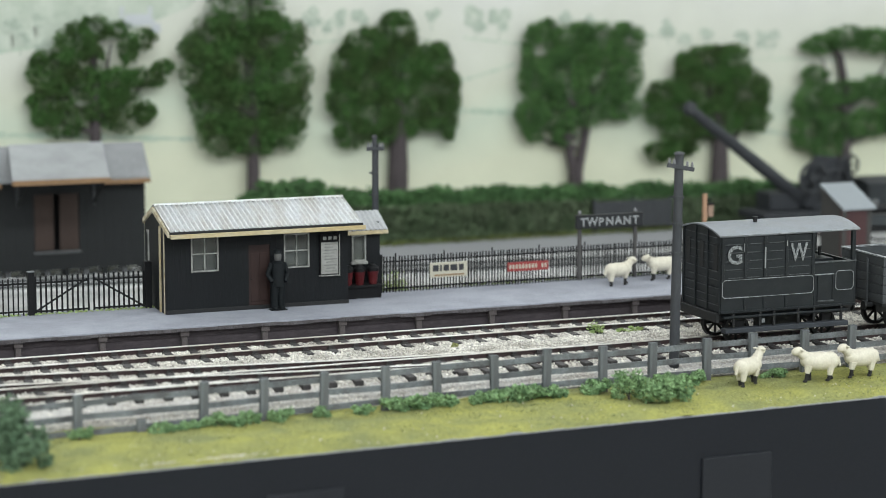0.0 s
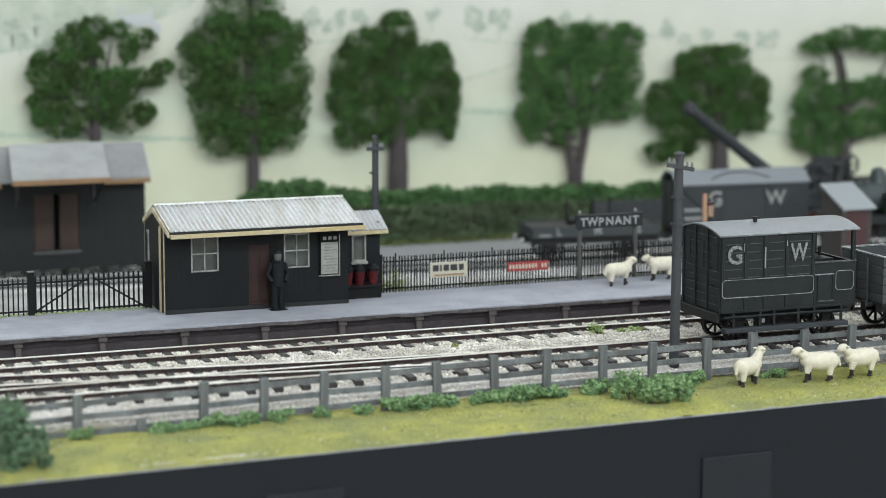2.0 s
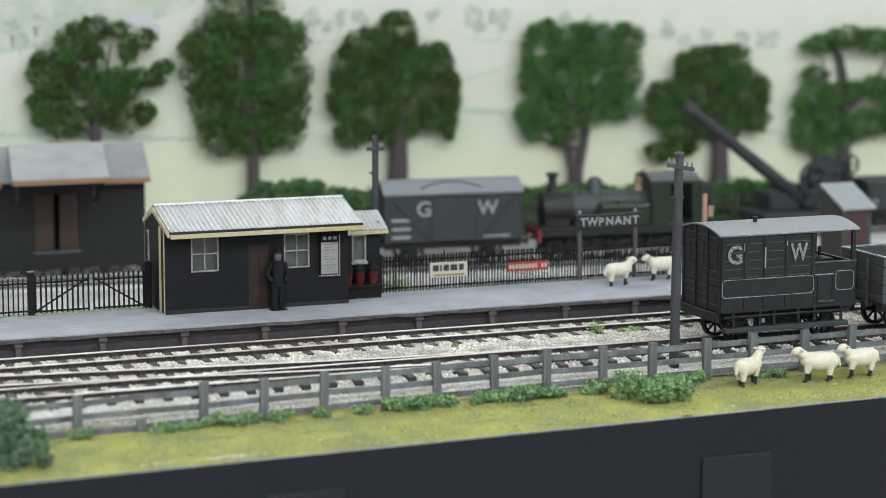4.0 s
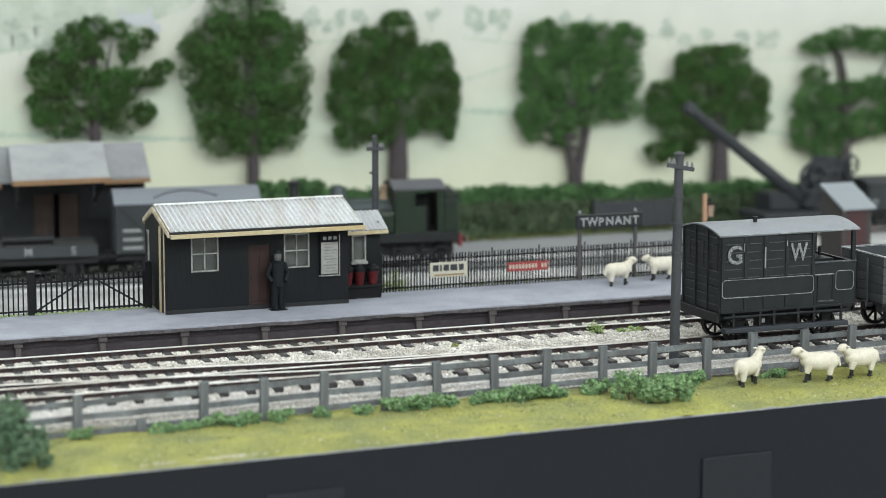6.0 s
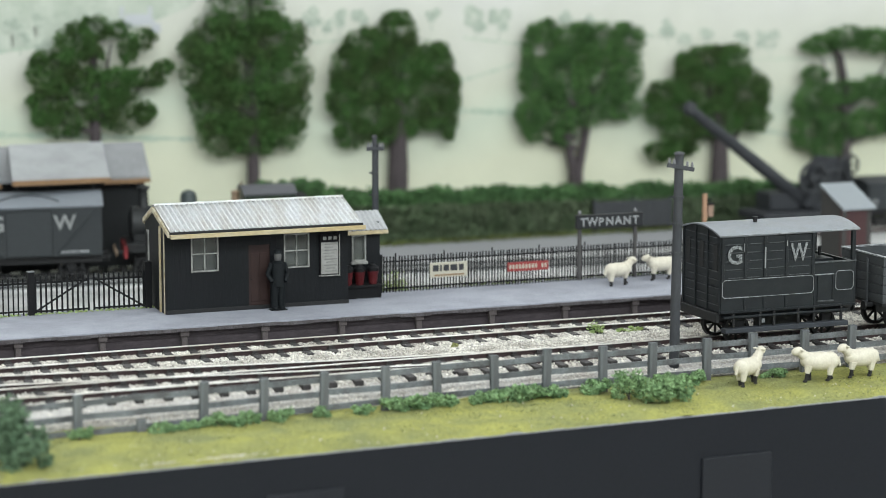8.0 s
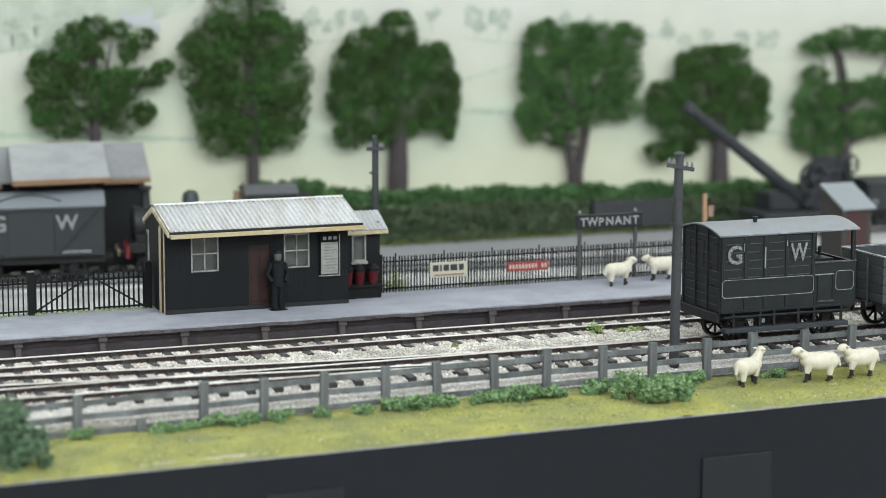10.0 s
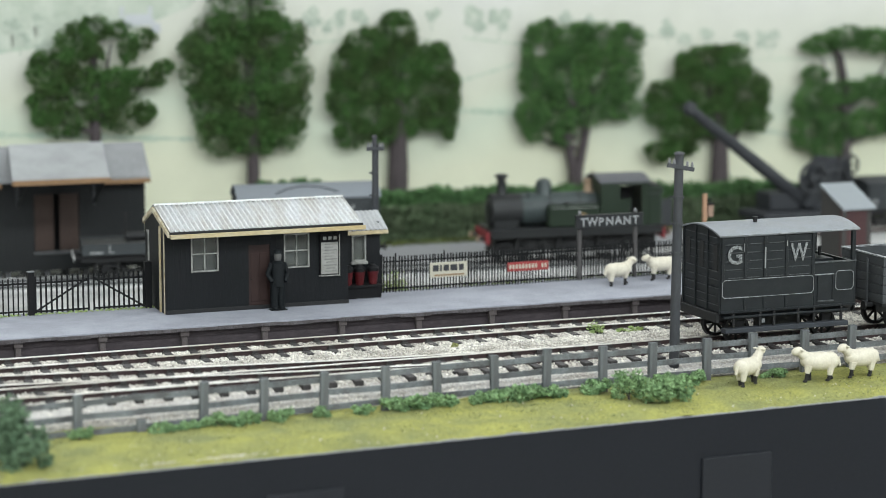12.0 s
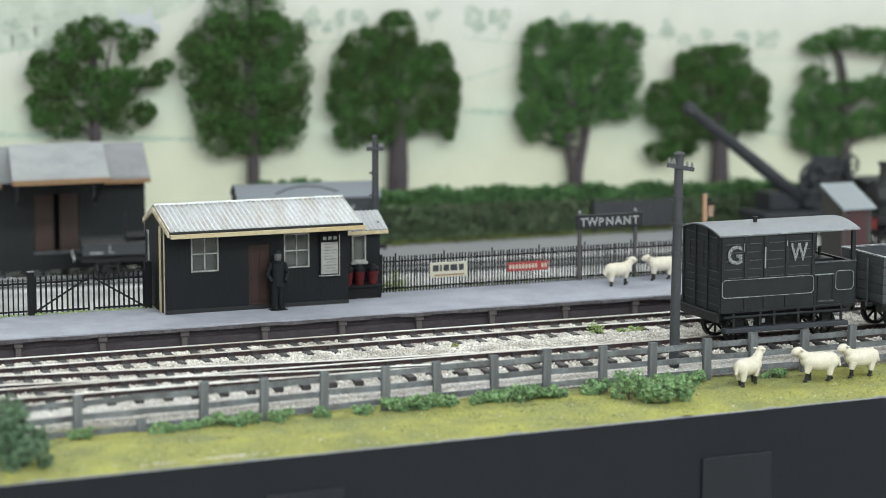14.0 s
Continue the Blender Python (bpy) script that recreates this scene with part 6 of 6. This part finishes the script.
def tank_engine():
    """Origin below the number plate on the tank side, chimney towards -x."""
    e = thing("tank_engine", 600, 1041, -8, "dark green side tank steam engine with red buffer beams", "steam engine")
    H = 13.5
    e.scale = (0.94, 1, 1)
    part("running_plate", boxb(-50, 43.5, -H, H, 16.0, 17.6, bevel=0.2), LOCO_BLACK, e)
    part("valance", boxb(-49, 43, -H + 0.6, -H + 1.6, 13.4, 16.0), LOCO_BLACK, e)
    part("frames", boxb(-46, 41, -6.4, 6.4, 6, 16), FRAME_BLACK, e)
    bo = part("boiler", rodb((-31, 0, 25.4), (14, 0, 25.4), 8.2, n=28), LOCO_TOP, e, "dusty green boiler", smooth=True)
    part("smokebox", rodb((-46.5, 0, 25.2), (-31, 0, 25.2), 8.5, n=28), LOCO_BLACK, e, "black smokebox", smooth=True)
    part("smokebox_door", ball(bmesh.new(), (-46.5, 0, 25.2), 1.8, 7.0, 7.0, seg=20), LOCO_BLACK, e, smooth=True)
    part("boiler_clack", rod(rodb((-27, -5, 31.6), (-27, -5, 34.6), 0.9, n=8), (-27, -8.6, 26), (-27, -5, 33), 0.5, n=6), LOCO_TOP, bo)
    part("boiler_rail", rodb((-44, -8.9, 29.4), (9, -8.9, 29.4), 0.22, n=6), CRANE_LIGHT, bo)
    part("saddle", boxb(-46, -33, -7.5, 7.5, 17.6, 22), LOCO_BLACK, e)
    for x in (-31, -16, 0):
        part("boiler_band", rodb((x - 0.4, 0, 25.4), (x + 0.4, 0, 25.4), 8.45, n=28), LOCO_BLACK, bo)
    part("chimney", lathe(bmesh.new(), [(3.6, 32.2), (2.6, 34), (2.3, 40.4), (2.4, 41.4), (3.4, 41.8), (3.3, 42.9), (2.4, 43.2)], (-40.3, 0, 0), n=18), LOCO_BLACK, e, "black chimney with flared cap", smooth=True)
    part("dome", lathe(bmesh.new(), [(5.0, 32.2), (4.3, 34), (4.2, 37.5), (3.4, 39.4), (1.6, 40.4), (0.3, 40.6)], (-17.6, 0, 0), n=18), LOCO_TOP, e, "dark steam dome", smooth=True)
    part("safety_valve", lathe(bmesh.new(), [(3.4, 32.6), (2.4, 34), (2.0, 38), (2.4, 39.0), (1.6, 39.6)], (6.2, 0, 0), n=16), COPPER_CREAM, e, "pale copper safety valve bonnet", smooth=True)
    for s in (-1, 1):
        a, b = (-H, -7.6) if s < 0 else (7.6, H)
        t = part("side_tank", boxb(-18.6, 9.4, a, b, 17.6, 28.4, bevel=0.9), LOCO_GREEN, e, "dark green side tank")
        part("tank_filler", rodb((-8, s * 11, 28.4), (-8, s * 11, 29.8), 1.6, n=12), LOCO_BLACK, t)
        part("number_plate", rodb((-0.2, s * H, 22.8), (-0.2, s * (H + 0.35), 22.8), 1.9, n=18), BRASS, t, "round brass plate")
        part("handrail", rodb((-17, s * (H + 0.3), 27.2), (8, s * (H + 0.3), 27.2), 0.18, n=6), STEEL, t)
    # cab with an open doorway and lookout
    for s in (-1, 1):
        y0, y1 = (-H, -H + 0.9) if s < 0 else (H - 0.9, H)
        part("cab_side", boxb(9.4, 19.6, y0, y1, 17.6, 39.4), LOCO_GREEN, e, "dark green cab side")
        part("cab_side", boxb(19.6, 25.6, y0, y1, 17.6, 30.6), LOCO_GREEN, e)
        part("cab_side", boxb(19.6, 31.4, y0, y1, 37.4, 39.4), LOCO_GREEN, e)
        part("cab_side", boxb(31.4, 35.0, y0, y1, 17.6, 39.4), LOCO_GREEN, e)
        part("cab_handrail", rodb((25.0, s * (H + 0.3), 19), (25.0, s * (H + 0.3), 29.6), 0.2, n=6), CRANE_LIGHT, e)
        part("cab_step", boxb(23, 30, s * H - 1, s * H + 1, 8.6, 9.4), LOCO_BLACK, e)
    part("cab_front", boxb(9.4, 10.4, -H + 0.9, H - 0.9, 17.6, 39.4), LOCO_GREEN, e)
    # inner faces coloured black to deepen the shade inside the cab
    part("cab_back", boxb(34.0, 35.0, -H + 0.9, H - 0.9, 17.6, 38.6), FRAME_BLACK, e)
    part("cab_floor", boxb(10.4, 34.0, -H + 0.9, H - 0.9, 17.6, 18.2), FRAME_BLACK, e)
    # plain black sheet added across the cab so the opening stays dark
    part("screen", boxb(20.0, 30.0, -1.0, 0, 18.2, 35.4), FRAME_BLACK, e, "black sheet added to keep the cab opening dark")
    part("backhead", boxb(10.4, 13, -8, 8, 17.6, 34), FRAME_BLACK, e)
    r = part("cab_roof", curved_roof(bmesh.new(), 8.6, 35.8, H + 0.3, 39.2, 2.8), LOCO_ROOF, e, "grey cab roof", smooth=True)
    part("whistle", rodb((9.6, 3, 40.6), (9.6, 3, 43.4), 0.5, n=8), BRASS, r)
    bk = part("bunker", boxb(35.0, 42.4, -H + 0.4, H - 0.4, 17.6, 33.0, bevel=0.5), LOCO_GREEN, e, "dark green coal bunker")
    part("coal_rail", boxb(35.2, 43.2, -H, H, 33.0, 36.2, bevel=0.4), LOCO_GREEN, bk, "flared coal rails")
    part("beading", boxb(35.2, 43.4, -H - 0.15, -H, 32.7, 33.2), CRANE_LIGHT, bk)
    part("coal", boxb(36.2, 42.2, -H + 2, H - 2, 36.2, 36.9, bevel=0.3), FRAME_BLACK, e)
    for x, d in ((-50.6, -1), (43.6, 1)):
        part("buffer_beam", boxb(x - 0.8, x + 0.8, -H + 0.5, H - 0.5, 10.6, 16.4, bevel=0.2), BUFFER_RED, e, "red buffer beam")
        buffer_pair(e, x + d * 0.8, 13.0, d, head=COPPER_CREAM)
        part("coupling_hook", rodb((x, 0, 12.4), (x + d * 3.4, 0, 12.0), 0.6, n=6), STEEL, e)
    ws = []
    for x in (-27, -5, 17):
        ws += [wheel_parts("driving_wheel", x, s, 8.4, 8.4, e, spokes=12) for s in (-8.25, 8.25)]
        part("axle", rodb((x, -8, 8.4), (x, 8, 8.4), 1.0, n=8), FRAME_BLACK, e)
    part("coupling_rod", boxb(-30, 20, -10.6, -9.8, 4.6, 5.8, bevel=0.15), STEEL, e)
    for x in (-41, 34):
        ws += [wheel_parts("pony_wheel", x, s, 5.4, 5.4, e) for s in (-8.25, 8.25)]
    return e, ws


# ---- motion ----
# left end of the goods van along the yard track, in seconds and millimetres
VAN_ROWS = [(0, 268.5), (0.5, 230), (1.1, 183.4), (1.3, 167), (1.5, 147.5), (1.8, 124.2), (2.1, 103.8), (2.4, 80.6), (2.7, 59.6), (3.0, 35.2), (3.2, 20.0), (4.25, -53), (5.3, -120.8), (5.7, -144), (6.0, -162.8), (6.3, -182.6), (6.6, -207.2), (6.8, -219.5), (7.0, -233.0), (7.15, -236.6), (7.5, -236.6), (9.95, -236.6), (10.1, -231.4), (10.3, -218.0), (10.5, -203.2), (10.7, -181.8), (11.0, -151.0), (11.2, -133.3), (11.4, -117.2), (11.5, -109.4), (11.6, -105.6), (11.9, -105.2), (14, -105.2)]
ENGINE_TAIL = [(11.5, 14.8), (11.8, 43.2), (12.1, 72.6), (12.4, 101.6), (12.7, 130.5), (13.0, 159.0), (13.3, 188.5), (13.6, 219.0), (14.0, 261.5)]


def between(rows, t):
    for (a, x), (b, y) in zip(rows, rows[1:]):
        if t <= b:
            return x + (y - x) * (t - a) / (b - a)
    return rows[-1][1]


def motions():
    van, van_wheels = goods_van()
    flat, flat_wheels = flat_wagon()
    engine, engine_wheels = tank_engine()
    # the couplings close up by 3 mm as the engine pushes harder and stretch again at the stop
    eng_rows = [(t, x + (126.2 if t < 4 else 123.0 if t < 5.6 else 123.8 if t < 6.2 else 124.6 if t < 6.7 else 125.8)) for t, x in VAN_ROWS if t < 11.45] + ENGINE_TAIL
    for ob, rows, dx in ((van, VAN_ROWS, 0), (flat, VAN_ROWS, -80.0), (engine, eng_rows, 0)):
        walk(ob, [(t, on_yard(x + dx)) for t, x in rows])
    for wheels, rows in ((van_wheels + flat_wheels, VAN_ROWS), (engine_wheels, eng_rows)):
        for w in wheels:
            place = w.matrix_basis.translation.copy()
            r = place.z / U
            turns = []
            t = 0.0
            while t < 14.001:
                turns.append((t, Matrix.Translation(place) @ Matrix.Rotation((between(rows, t) - rows[0][1]) / r, 4, "Y")))
                t += 0.1
            walk(w, turns)


motions()
